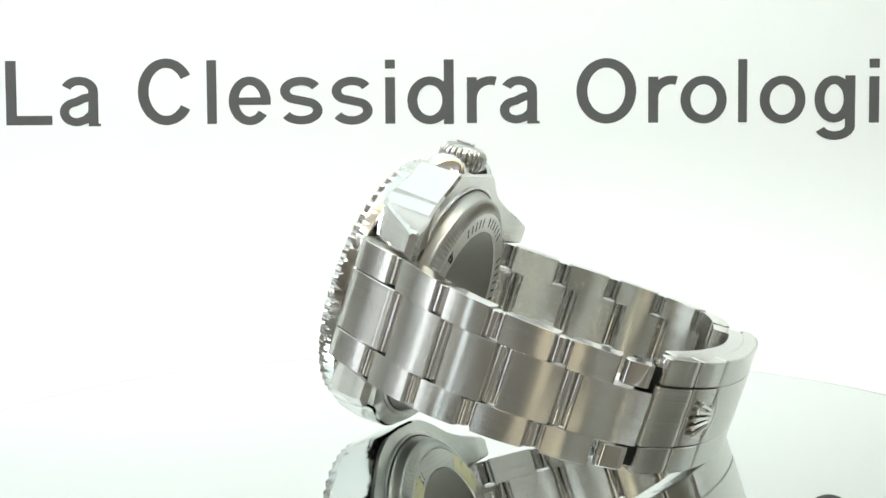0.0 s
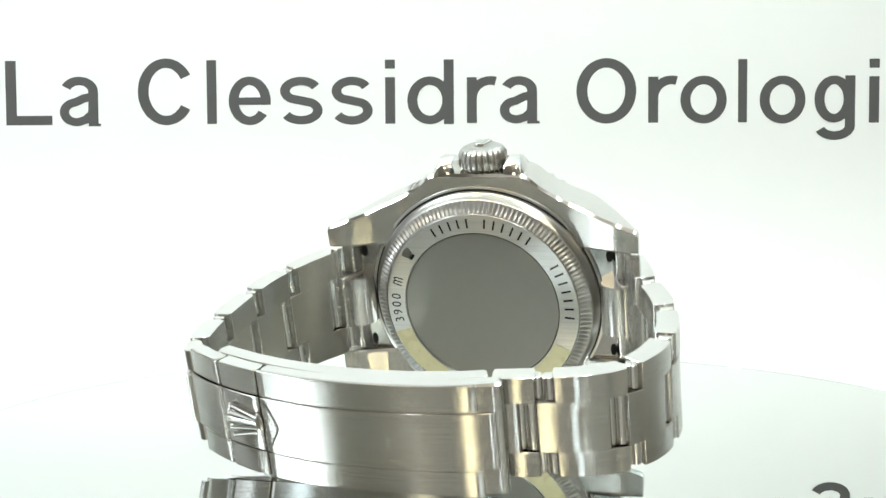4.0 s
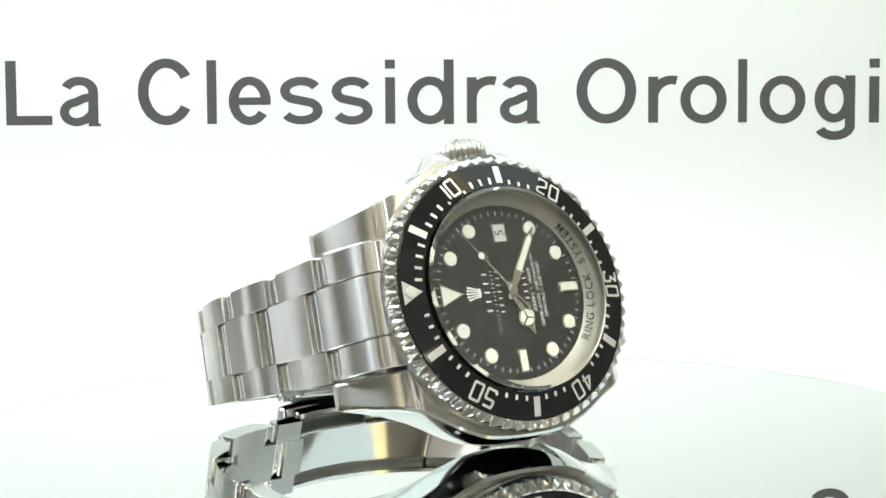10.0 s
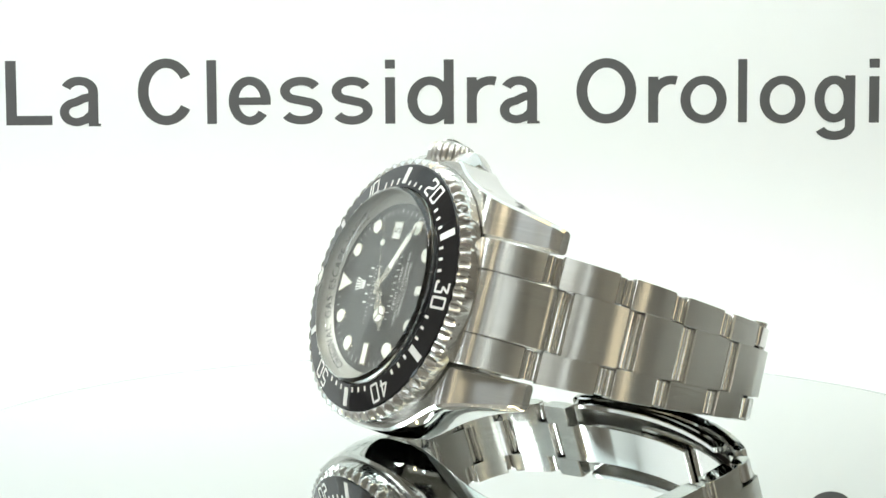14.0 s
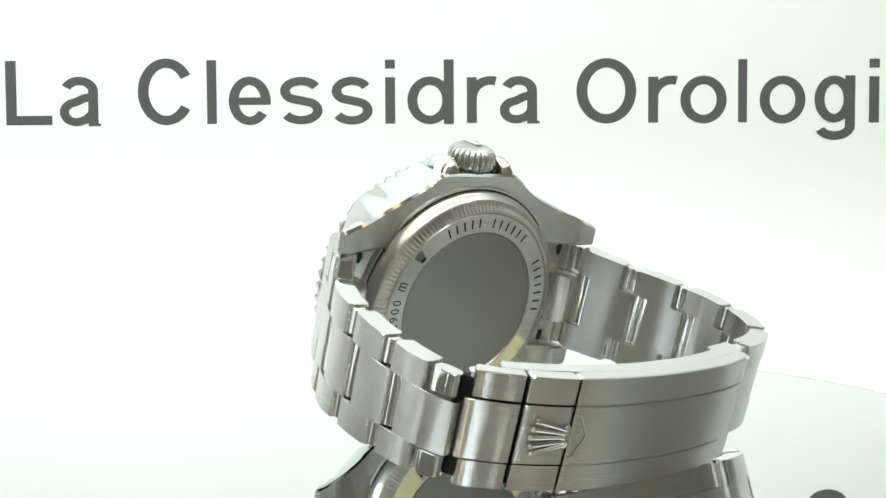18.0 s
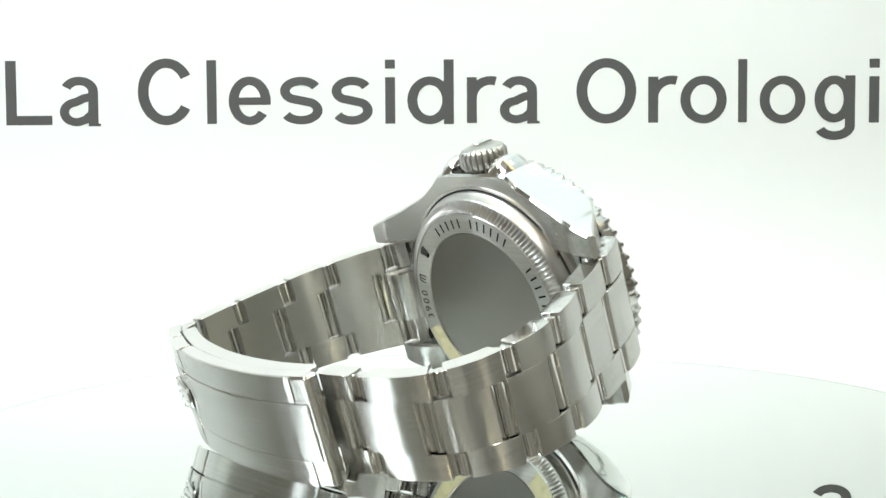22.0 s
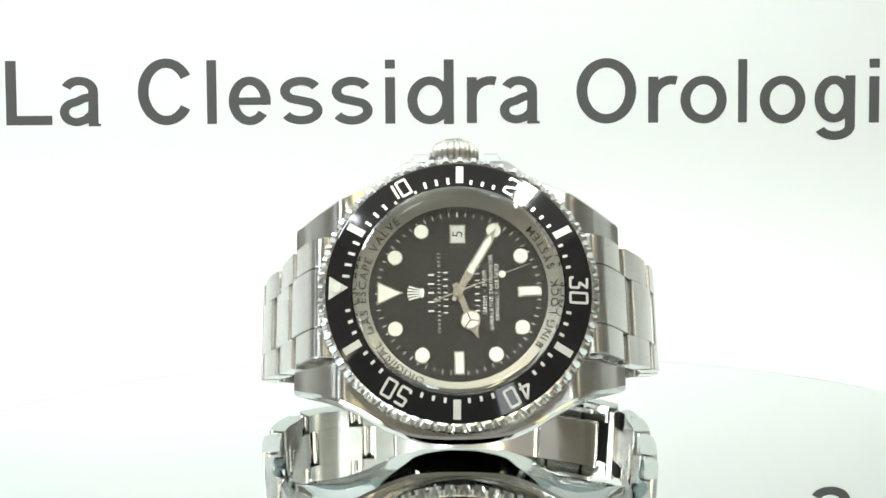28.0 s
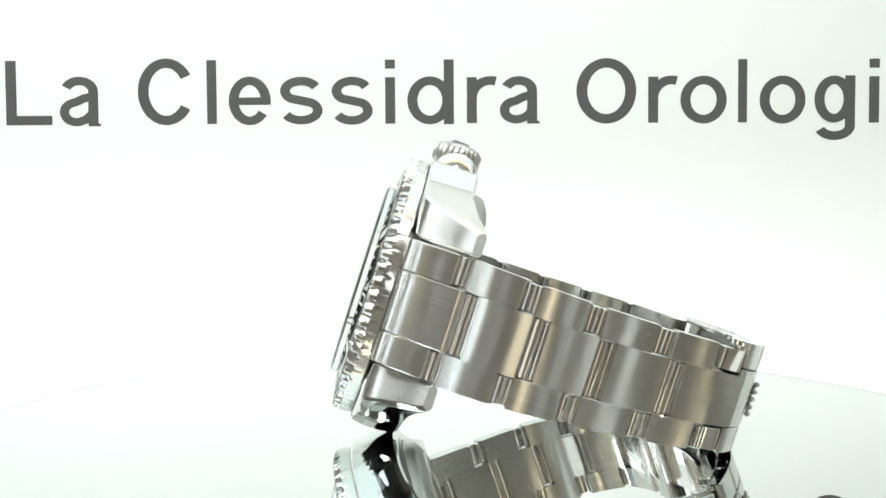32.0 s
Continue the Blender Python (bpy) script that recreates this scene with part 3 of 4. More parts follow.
            for a, b in ((tail, mid), (mid, end)):
                for va, vb in ((0.5005, 1.0), (-1.0, -0.5005)):
                    side_materials(part("outer_link", strip(path, a + 1.2, b - 1.2, va, vb, link_x, bev=0.03, end=0.3, dome=0.16), STEEL, watch, "brushed steel outer link", m=REST))
            part("centre_link", strip(path, tail + lean + 1.15, mid + lean - 1.1, -0.4995, 0.4995, link_x, 3.3, 0.0, 0.03, 0.5, dome=0.16), STEEL, watch, "brushed steel centre link", m=REST)
            part("centre_link", strip(path, mid + lean + 0.9, end, -0.4995, 0.4995, link_x, 3.3, 0.0, 0.03, 0.5, dome=0.3), STEEL, watch, "brushed steel centre link", m=REST)


def fan_mark(m, h):
    """A plain raised fan of five rods on a base."""
    bm = bmesh.new()
    for k in range(-2, 3):
        a = radians(15 * k)
        tip = Vector((math.sin(a) * h * 1.0, math.cos(a) * h * 1.0 - h * 0.35, 0.32))
        root = Vector((k * h * 0.12, -h * 0.42, 0.30))
        way = tip - root
        rod = Matrix.Translation((tip + root) / 2) @ way.to_track_quat("Z", "Y").to_matrix().to_4x4()
        r = bmesh.ops.create_cone(bm, cap_ends=True, segments=10, radius1=h * 0.055, radius2=h * 0.075, depth=way.length)
        bmesh.ops.transform(bm, matrix=m @ rod, verts=r["verts"])
        r = bmesh.ops.create_uvsphere(bm, u_segments=10, v_segments=6, radius=h * 0.10)
        bmesh.ops.transform(bm, matrix=m @ Matrix.Translation(tip), verts=r["verts"])
    r = bmesh.ops.create_uvsphere(bm, u_segments=16, v_segments=8, radius=1.0)
    bmesh.ops.transform(bm, matrix=m @ Matrix.Translation((0, -h * 0.46, 0.18)) @ Matrix.Diagonal((h * 0.40, h * 0.17, 0.4, 1)), verts=r["verts"])
    return bm


def clasp(watch):
    c = COVER
    s_split = min(c.s, key=lambda s: abs(c.at(s)[0].x + 19.9))
    s_lid = min(c.s, key=lambda s: abs(c.at(s)[0].x + 27.6))
    s_end = c.s[-1]
    body = part("clasp_cover", strip(c, s_split + 0.15, s_end, -1.0, 1.0, cover_x, 2.6, 0.22, 0.35, 0.5), STEEL, watch, "long brushed steel clasp cover", m=REST)
    side_materials(body)
    for va, vb in ((0.54, 1.0), (-0.51, 0.51), (-1.0, -0.54)):
        part("cover_panel", strip(c, s_split + 0.15, s_end - (1.2 if abs(va) < 0.52 else 3.6), va, vb, cover_x, 0.5, 0.0 if abs(va) < 0.52 else 0.08, 0.1, 0.12), STEEL, body, "brushed steel clasp panel")
    side = [(0.54, 1.0), (-1.0, -0.54)]
    # black backing, so the seams between lid panels read as deep shade
    part("lid_gap_shade", strip(c, 1.2, s_split + 1.5, -0.95, 0.95, cover_x, 0.8, 1.3, 0.1, 0.2), ENGRAVE_SHADE, watch, "black plate painting the shade under the clasp lid", m=REST)
    for va, vb in side:
        ob = part("lid_panel", strip(c, s_lid + 0.16, s_split - 0.1, va, vb, cover_x, 2.4, 0.05, 0.12, 0.25), STEEL, watch, "brushed steel clasp lid panel", m=REST)
        side_materials(ob)
        ob = part("lid_panel", strip(c, 0.8, s_lid - 0.14, va, vb, cover_x, 2.2, 0.1, 0.12, 0.4), STEEL, watch, "brushed steel clasp lid panel", m=REST)
        side_materials(ob)
    lid = part("clasp_lid", strip(c, s_lid + 0.16, s_split - 0.1, -0.51, 0.51, cover_x, 1.4, 0.0, 0.1, 0.25), STEEL, watch, "brushed steel clasp lid with a raised emblem", m=REST)
    part("lever", strip(c, 0.0, s_lid - 0.14, -0.51, 0.51, cover_x, 1.6, -0.12, 0.12, 0.5), STEEL, watch, "brushed steel flip lever of the clasp", m=REST)
    # rounded tongue over the seam
    q, out = c.at(s_split + 1.0)
    way = Vector((0, c.at(s_split + 2.0)[0].x - q.x, c.at(s_split + 2.0)[0].y - q.y)).normalized()
    outv = Vector((0, out.x, out.y))
    t = Matrix.Translation((2.3, q.x, q.y)) @ Matrix((-way.cross(outv), -way, outv)).transposed().to_4x4()
    bm = bmesh.new()
    wavy = [(3.4 * math.cos(math.pi + math.pi * k / 24), 0.9 + 2.3 * math.sin(math.pi * k / 24) ** 0.7 * -(1 + 0.16 * math.cos(4 * math.pi * k / 24))) for k in range(25)]
    ribbon(bm, wavy, 0.30, 0.0)
    bmesh.ops.transform(bm, matrix=t @ Matrix.Translation((0, 0, 0.10)), verts=bm.verts)
    part("tongue", bm, POLISH, lid, "bright wavy edge of the steel tongue")
    q, out = c.at(s_split - 2.9)
    outv = Vector((0, out.x, out.y))
    way = Vector((0, c.at(s_split)[0].x - q.x, c.at(s_split)[0].y - q.y)).normalized()
    t = Matrix.Translation((2.3, q.x, q.y)) @ Matrix((way.cross(outv) * -1, way * -1, outv)).transposed().to_4x4()
    part("emblem", fan_mark(t, 5.0), POLISH, lid, "raised polished fan-shaped emblem")
    # folding blades inside
    for s0, s1, va, vb, drop in ((1.0, 30.0, -0.62, 0.62, 0.4), (14.0, INNER.s[-1] - 0.5, -0.5, 0.5, 1.7)):
        part("folding_blade", strip(INNER, s0, s1, va, vb, cover_x, 1.1, drop, 0.2, 0.5), POLISH, watch, "polished steel folding blade", m=REST)
    for va, vb in ((0.86, 0.98), (-0.98, -0.86)):
        part("clasp_rail", strip(INNER, 2.0, INNER.s[-1] - 1, va, vb, cover_x, 2.6, -0.6, 0.15, 0.5), POLISH, watch, "polished steel clasp side rail", m=REST)
    bm = bmesh.new()
    r = bmesh.ops.create_cone(bm, cap_ends=True, segments=20, radius1=1.1, radius2=1.1, depth=16.4)
    bmesh.ops.transform(bm, matrix=Matrix.Translation((2.1, -32.6, -58.6)) @ Matrix.Rotation(math.pi / 2, 4, "Y"), verts=r["verts"])
    part("hinge_pin", bm, POLISH, watch, "polished steel hinge pin", m=REST)


def loft(bm, stations):
    """Skin a row of closed sections with the same number of points, ends capped."""
    rows = [[bm.verts.new(p) for p in sec] for sec in stations]
    n = len(rows[0])
    for p, q in zip(rows, rows[1:]):
        for i in range(n):
            bm.faces.new((p[i], p[(i + 1) % n], q[(i + 1) % n], q[i]))
    bm.faces.new(rows[0])
    bm.faces.new(rows[-1])


def lerp(table, x):
    """Smooth reading between the rows of a table."""
    for i in range(len(table) - 1):
        if x <= table[i + 1][0] or i == len(table) - 2:
            (a, u), (b, v) = table[i], table[i + 1]
            k = min(1.0, max(0.0, (x - a) / (b - a)))
            p, n = table[max(0, i - 1)], table[min(len(table) - 1, i + 2)]
            m0 = (v - p[1]) / (b - p[0]) if i else 0.0
            m1 = (n[1] - u) / (n[0] - a)
            h = b - a
            return (2 * k ** 3 - 3 * k * k + 1) * u + (k ** 3 - 2 * k * k + k) * h * m0 + (3 * k * k - 2 * k ** 3) * v + (k ** 3 - k * k) * h * m1


SIDE = [(0, 24.2), (4, 24.1), (8, 23.6), (10, 22.9), (12, 22.05), (14, 21.0), (16, 19.8), (18.3, 18.55), (22, 16.95), (25, 16.0), (27.4, 15.2), (28.3, 14.9), (28.8, 14.6)]
CROWN_SIDE = [(0, 24.2), (6, 24.2), (8.4, 24.0), (9.6, 23.4), (11, 22.2), (13, 20.85), (16, 19.35), (18.3, 18.45), (22, 16.95), (25, 16.0), (27.4, 15.2), (28.3, 14.9), (28.8, 14.6)]
TOP = [(0, -4.32), (17, -4.34), (19, -4.45), (20.5, -5.0), (23, -7.3), (25.5, -10.3), (27.3, -12.6), (28.8, -14.2)]
BOTTOM = [(0, -12.9), (14, -12.9), (20, -13.9), (25, -15.2), (28.8, -15.7)]


def flank(x, y, t, b, out):
    """Points down a softly rounded flank, from near the top to near the bottom."""
    return [(x + out * math.sin(math.pi * k / 5), y, t + (b - t) * k / 5) for k in range(6)]


def section(y, x0, x1, c=0.45, well=None):
    t, b = lerp(TOP, abs(y)), lerp(BOTTOM, abs(y))
    if well is not None:
        w = math.sqrt(max(0.0001, well * well - y * y))
        d = 1.6 if abs(y) < well else 0.001
        top = [(x1 - c, y, t), (w, y, t), (w, y, t - d), (-w, y, t - d), (-w, y, t), (x0 + c, y, t)]
    else:
        top = [(x1 - c, y, t), (x0 + c, y, t)]
    near, far = (0.38 if x0 < 0 else 0.0), (0.04 if x1 > 0 else 0.0)
    return top + flank(x0, y, t - c, b + c, -near) + [(x0 + c, y, b), (x1 - c, y, b)] + flank(x1, y, t - c, b + c, far)[::-1]


def case(watch):
    bm = bmesh.new()
    ys = [-18.6 + 37.2 * i / 96 for i in range(97)]
    loft(bm, [section(y, -lerp(SIDE, abs(y)), lerp(CROWN_SIDE, abs(y)), well=17.45) for y in ys])
    bmesh.ops.recalc_face_normals(bm, faces=bm.faces)

    def flanks(ob):
        for p in ob.data.polygons:
            if abs(p.normal.x) > 0.35 and abs(p.normal.z) < 0.75 and abs(p.center.x) > 11.2 * U:
                p.material_index = 1
        return ob

    body = flanks(part("case", bm, [STEEL, POLISH], watch, "steel middle case with satin faces and polished flanks", m=REST, sharp=28))
    for sy in (1, -1):
        for sx in (1, -1):
            bm = bmesh.new()
            secs = []
            for i in range(36):
                y = 18.6 + 10.2 * i / 35
                xs = (10.75, lerp(CROWN_SIDE, y)) if sx > 0 else (-lerp(SIDE, y), -10.75)
                secs.append(section(sy * y, *xs, c=0.45))
            loft(bm, secs)
            bmesh.ops.recalc_face_normals(bm, faces=bm.faces)
            flanks(part("lug", bm, [STEEL, POLISH], body, "steel lug with a satin top and polished flank", sharp=28))
    # crown guards: two arched shoulders
    for sy in (1, -1):
        bm = bmesh.new()
        secs = []
        for y, hi in ((4.9, 26.35), (5.15, 26.55), (7.2, 26.55), (7.42, 26.4), (8.55, 24.0), (8.8, 23.5), (9.4, 22.8)):
            arch = [(min(hi, 22.3) + (hi - min(hi, 22.3)) * math.sin(math.pi * k / 16) ** 0.8, sy * y, -8.8 + 3.95 * math.cos(math.pi * k / 16)) for k in range(17)]
            secs.append([(20.0, sy * y, -4.85)] + arch + [(20.0, sy * y, -12.75)])
        loft(bm, secs)
        bmesh.ops.recalc_face_normals(bm, faces=bm.faces)
        part("crown_guard", bm, POLISH, body, "arched polished steel crown guard", sharp=40)
    # lug bar holes: flat black discs, their inner shade put into the colour
    for sy in (1, -1):
        for sx in (1, -1):
            bm = bmesh.new()
            disc(bm, 0.62, -0.2, 0.06, 20, 0.03, Matrix.Translation((sx * 9.1, sy * 23.2, -12.62)) @ Matrix.Rotation(math.pi, 4, "X") @ Matrix.Diagonal((1.9, 1, 1, 1)))
            part("lug_hole", bm, ENGRAVE_SHADE, body, "black disc painting the shaded spring bar hole")
    # escape valve on the nine o'clock flank
    bm = bmesh.new()
    disc(bm, 2.5, -0.5, 0.22, 40, 0.12, Matrix.Translation((-24.15, 0.2, -8.9)) @ Matrix.Rotation(-math.pi / 2, 4, "Y"))
    valve = part("escape_valve", bm, POLISH, body, "round polished escape valve")
    bm = bmesh.new()
    lathe(bm, [(2.55, 0.0), (2.95, 0.0), (2.95, 0.12), (2.55, 0.12)], 40, Matrix.Translation((-24.15, 0.2, -8.9)) @ Matrix.Rotation(-math.pi / 2, 4, "Y"))
    part("valve_groove", bm, ENGRAVE_SHADE, valve, "dark ring groove")
    # crown
    cm = Matrix.Translation((0, 0.3, -8.5)) @ Matrix.Rotation(math.pi / 2, 4, "Y")
    bm = bmesh.new()

    def flutes(a, k, r, z):
        if k in (1, 2):
            return r - 0.42 * max(0.0, math.cos(24 * a)) ** 2, z
        return r, z

    lathe(bm, [(3.6, 24.2), (4.40, 25.0), (4.40, 27.05), (3.75, 27.95), (2.7, 28.4), (0.01, 28.7), (0.01, 24.2)], 288, cm, wave=flutes)
    crown = part("crown", bm, KNURL, body, "fluted polished steel winding crown", sharp=50)
    bm = bmesh.new()
    lathe(bm, [(2.6, 22.0), (2.6, 25.2), (0.01, 25.2), (0.01, 22.0)], 32, cm)
    part("crown_tube", bm, POLISH, body, "polished crown tube")
    part("emblem", fan_mark(cm @ Matrix.Translation((0, 0, 28.55)) @ Matrix.Rotation(math.pi / 2, 4, "Z"), 2.6), POLISH, crown, "raised fan-shaped emblem")
    return body


def case_back(watch):
    bm = bmesh.new()
    lathe(bm, [(22.1, -12.6), (22.0, -13.15), (21.9, -13.2), (21.6, -13.2), (21.55, -12.6)], 128)
    part("back_seat", bm, TURNED, watch, "satin steel ring round the case back", m=REST, across=(0, 0, 1))
    # black ring as painted shade in the gap beside the seat
    bm = bmesh.new()
    lathe(bm, [(21.55, -12.4), (21.55, -13.1), (21.25, -13.1), (21.25, -12.4)], 96)
    part("gasket", bm, GAP_SHADE, watch, "black ring painting the shaded gap round the case back", m=REST)
    bm = bmesh.new()

    def teeth(a, k, r, z):
        if k in (5, 6, 7):
            f = abs((72 * a / math.pi) % 1.0 - 0.5) * 2
            return r - (0.10, 0.10, 0.05)[k - 5] * f, z + (0.10, 0.40, 0.10)[k - 5] * f
        return r, z

    lathe(bm, [(21.2, -12.4), (21.2, -13.4), (20.75, -13.7), (20.45, -15.0), (20.2, -15.4), (19.85, -15.55), (19.1, -16.1), (18.4, -16.45), (18.2, -16.5), (18.15, -12.4)], 864, wave=teeth)
    ring = part("case_back_ring", bm, KNURL, watch, "fluted polished steel case back ring", m=REST, sharp=45, across=(0, 0, 1))
    bm = bmesh.new()
    lathe(bm, [(18.12, -12.4), (18.12, -16.45), (17.95, -16.6), (14.6, -16.6), (14.5, -16.45), (14.5, -12.4)], 128)
    band = part("engraved_band", bm, TURNED, watch, "satin steel band with engraved lettering", m=REST)
    bm = bmesh.new()
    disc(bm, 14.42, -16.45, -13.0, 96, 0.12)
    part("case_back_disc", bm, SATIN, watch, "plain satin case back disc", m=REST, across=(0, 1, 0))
    for text, mid, bars in (("XXXXX", -16.5, True), ("XXXXXX", 21.5, True), ("XXXXXXX", 77, True), ("12800 ft = 3900 m", -113, False)):
        for k, ch in enumerate(text):
            if ch != " ":
                bm = bmesh.new()
                arc_text(bm, text, 1.75, 16.35, mid, -16.62, back=True, bold=0.0, gap=0.34, squeeze=0.92 if not bars else 0.62, bars=bars, only=k)
                part("engraved_mark" if bars else "engraved_letter", bm, ENGRAVE_SHADE, band)
    for ang in (-52, 121):
        a = radians(ang)
        t = Matrix.Translation((16.35 * math.cos(a), 16.35 * math.sin(a), -16.6)) @ Matrix.Rotation(a, 4, "Z") @ Matrix(((0, 1, 0), (1, 0, 0), (0, 0, -1))).to_4x4()
        bm = fan_mark(t @ Matrix.Diagonal((1, 1, 0.12, 1)), 1.7)
        part("emblem", bm, ENGRAVE_SHADE, band, "small black engraved fan emblem")
    # remains of the yellowed protective film on the lower ring
    for a0, a1 in ((116, 150), (-150, -108)):
        bm = bmesh.new()
        pts = []
        for k in range(25):
            a = radians(a0 + (a1 - a0) * k / 24)
            pts.append((a, 14.75 + 0.12 * math.sin(k * 1.7), 17.95 + 0.15 * math.sin(k * 2.3)))
        lo = [[bm.verts.new((r * math.cos(a), r * math.sin(a), z)) for a, ri, ro in pts for r in ((ri,) if w == 0 else (ro,))] for w in (0, 1) for z in (-16.64,)]
        lo2 = [[bm.verts.new((v.co.x, v.co.y, -16.70)) for v in row] for row in lo]
        for k in range(24):
            bm.faces.new((lo2[0][k], lo2[0][k + 1], lo2[1][k + 1], lo2[1][k]))
            bm.faces.new((lo[1][k], lo[1][k + 1], lo2[1][k + 1], lo2[1][k]))
            bm.faces.new((lo[0][k], lo2[0][k], lo2[0][k + 1], lo[0][k + 1]))
        bmesh.ops.recalc_face_normals(bm, faces=bm.faces)
        part("protective_film", bm, FILM, band, "torn yellowed protective film")


def round_at(minute, r, z=0.0):
    """A place on the watch's face with y pointing outwards."""
    a = radians(6 * minute)
    return Matrix.Rotation(-a, 4, "Z") @ Matrix.Translation((0, r, z))


def bezel(watch):
    bm = bmesh.new()

    def scallops(a, k, r, z):
        if k in (3, 4, 5):
            p = abs((30 * a / math.pi) % 1.0 - 0.5) * 2
            f = max(0.0, 1 - p / (0.35 if k == 3 else 0.78))
            return r - (0.25, 1.25, 0.55)[k - 3] * f, z - (0.0, 0.2, 0.08)[k - 3] * f
        return r, z

    lathe(bm, [(23.2, -4.25), (23.45, -4.0), (23.55, -2.7), (23.52, -2.0), (23.4, -0.95), (22.6, -0.5), (22.1, -0.6), (22.0, -1.6), (19.5, -1.6), (19.5, -4.25)], 960, wave=scallops)
    ring = part("bezel", bm, BEZEL, watch, "scalloped polished steel dive bezel", m=REST @ BEZEL_TURN, sharp=30)
    bm = bmesh.new()
    lathe(bm, [(22.08, -1.5), (22.08, -0.52), (21.9, -0.40), (17.75, 0.42), (17.55, 0.36), (17.5, -0.1), (18.95, -1.5)], 192)
    insert = part("bezel_insert", bm, CERAMIC, ring, "glossy black ceramic bezel insert", sharp=8)
    slope = -0.82 / 4.15

    def on_insert(minute, r):
        return round_at(minute, r, 0.42 + (r - 17.75) * slope + 0.015) @ Matrix.Rotation(math.atan(slope), 4, "X")

    for minute in (5, 15, 25, 35, 45, 55):
        bm = bmesh.new()
        box(bm, -0.62, 0.62, -1.6, 1.6, -0.05, 0.03, 0.0, on_insert(minute, 19.9))
        part("minute_bar", bm, PLATINUM, insert, "pale metal five-minute bar")
    for minute in range(1, 60):
        if minute % 5 and (minute < 15 or minute % 10 not in (1, 9)):
            bm = bmesh.new()
            if minute in (9, 11):
                box(bm, -0.2, 0.2, -0.28, 0.28, -0.05, 0.03, 0.0, on_insert(minute, 18.15))
            elif minute < 15:
                box(bm, -0.24, 0.24, -0.62, 0.62, -0.05, 0.03, 0.0, on_insert(minute, 18.75))
            else:
                box(bm, -0.24, 0.24, -0.42, 0.42, -0.05, 0.03, 0.0, on_insert(minute, 18.55))
            part("minute_dot", bm, PLATINUM, insert)
    for number in (10, 20, 30, 40, 50):
        bm = bmesh.new()
        m = on_insert(number, 19.85)
        for k, ch in enumerate(str(number)):
            block_digit(bm, ch, 2.1 if ch != "1" else 0.9, 3.3, 0.44, m @ Matrix.Translation(((-1.28 if ch != "1" else -1.3) if k == 0 else (1.28 if number != 10 else 0.55), 0.0, 0)))
        part("numeral", bm, PLATINUM, insert, "pale metal minute numeral")
    bm = bmesh.new()
    prism(bm, [(0, -1.75), (2.0, 1.55), (-2.0, 1.55)], -0.05, 0.03, on_insert(0, 19.95))
    mark = part("zero_triangle", bm, PLATINUM, insert, "pale metal triangle at the zero mark")
    bm = bmesh.new()
    disc(bm, 0.95, -0.02, 0.35, 24, 0.15, on_insert(0, 20.1))
    part("pearl", bm, LUME, mark, "raised lume pearl")
    # crystal
    bm = bmesh.new()
    prof = [(0.0, GLASS_FOOT), (19.3, GLASS_FOOT), (19.4, GLASS_FOOT + 0.12), (19.4, -1.75), (18.85, -1.65), (17.42, -0.2), (17.42, 1.30), (17.38, 1.38), (16.9, 1.70), (16.78, 1.75)]
    prof += [(16.5 * (1 - k / 10), 1.77 + 0.5 * (1 - (1 - k / 10) ** 2)) for k in range(10)] + [(0.0, 2.27)]
    rings = [[bm.verts.new((r * math.cos(2 * math.pi * i / 128), r * math.sin(2 * math.pi * i / 128), z)) for i in range(128)] for r, z in prof[1:-1]]
    for p, q in zip(rings, rings[1:]):
        for i in range(128):
            bm.faces.new((p[i], p[(i + 1) % 128], q[(i + 1) % 128], q[i]))
    foot, top = bm.verts.new((0, 0, GLASS_FOOT)), bm.verts.new((0, 0, 2.27))
    for i in range(128):
        bm.faces.new((rings[0][(i + 1) % 128], rings[0][i], foot))
        bm.faces.new((rings[-1][i], rings[-1][(i + 1) % 128], top))
    pane = part("crystal", bm, CRYSTAL, watch, "thick clear domed sapphire crystal with a bevelled edge", m=REST, sharp=20)
    pane.visible_shadow = False


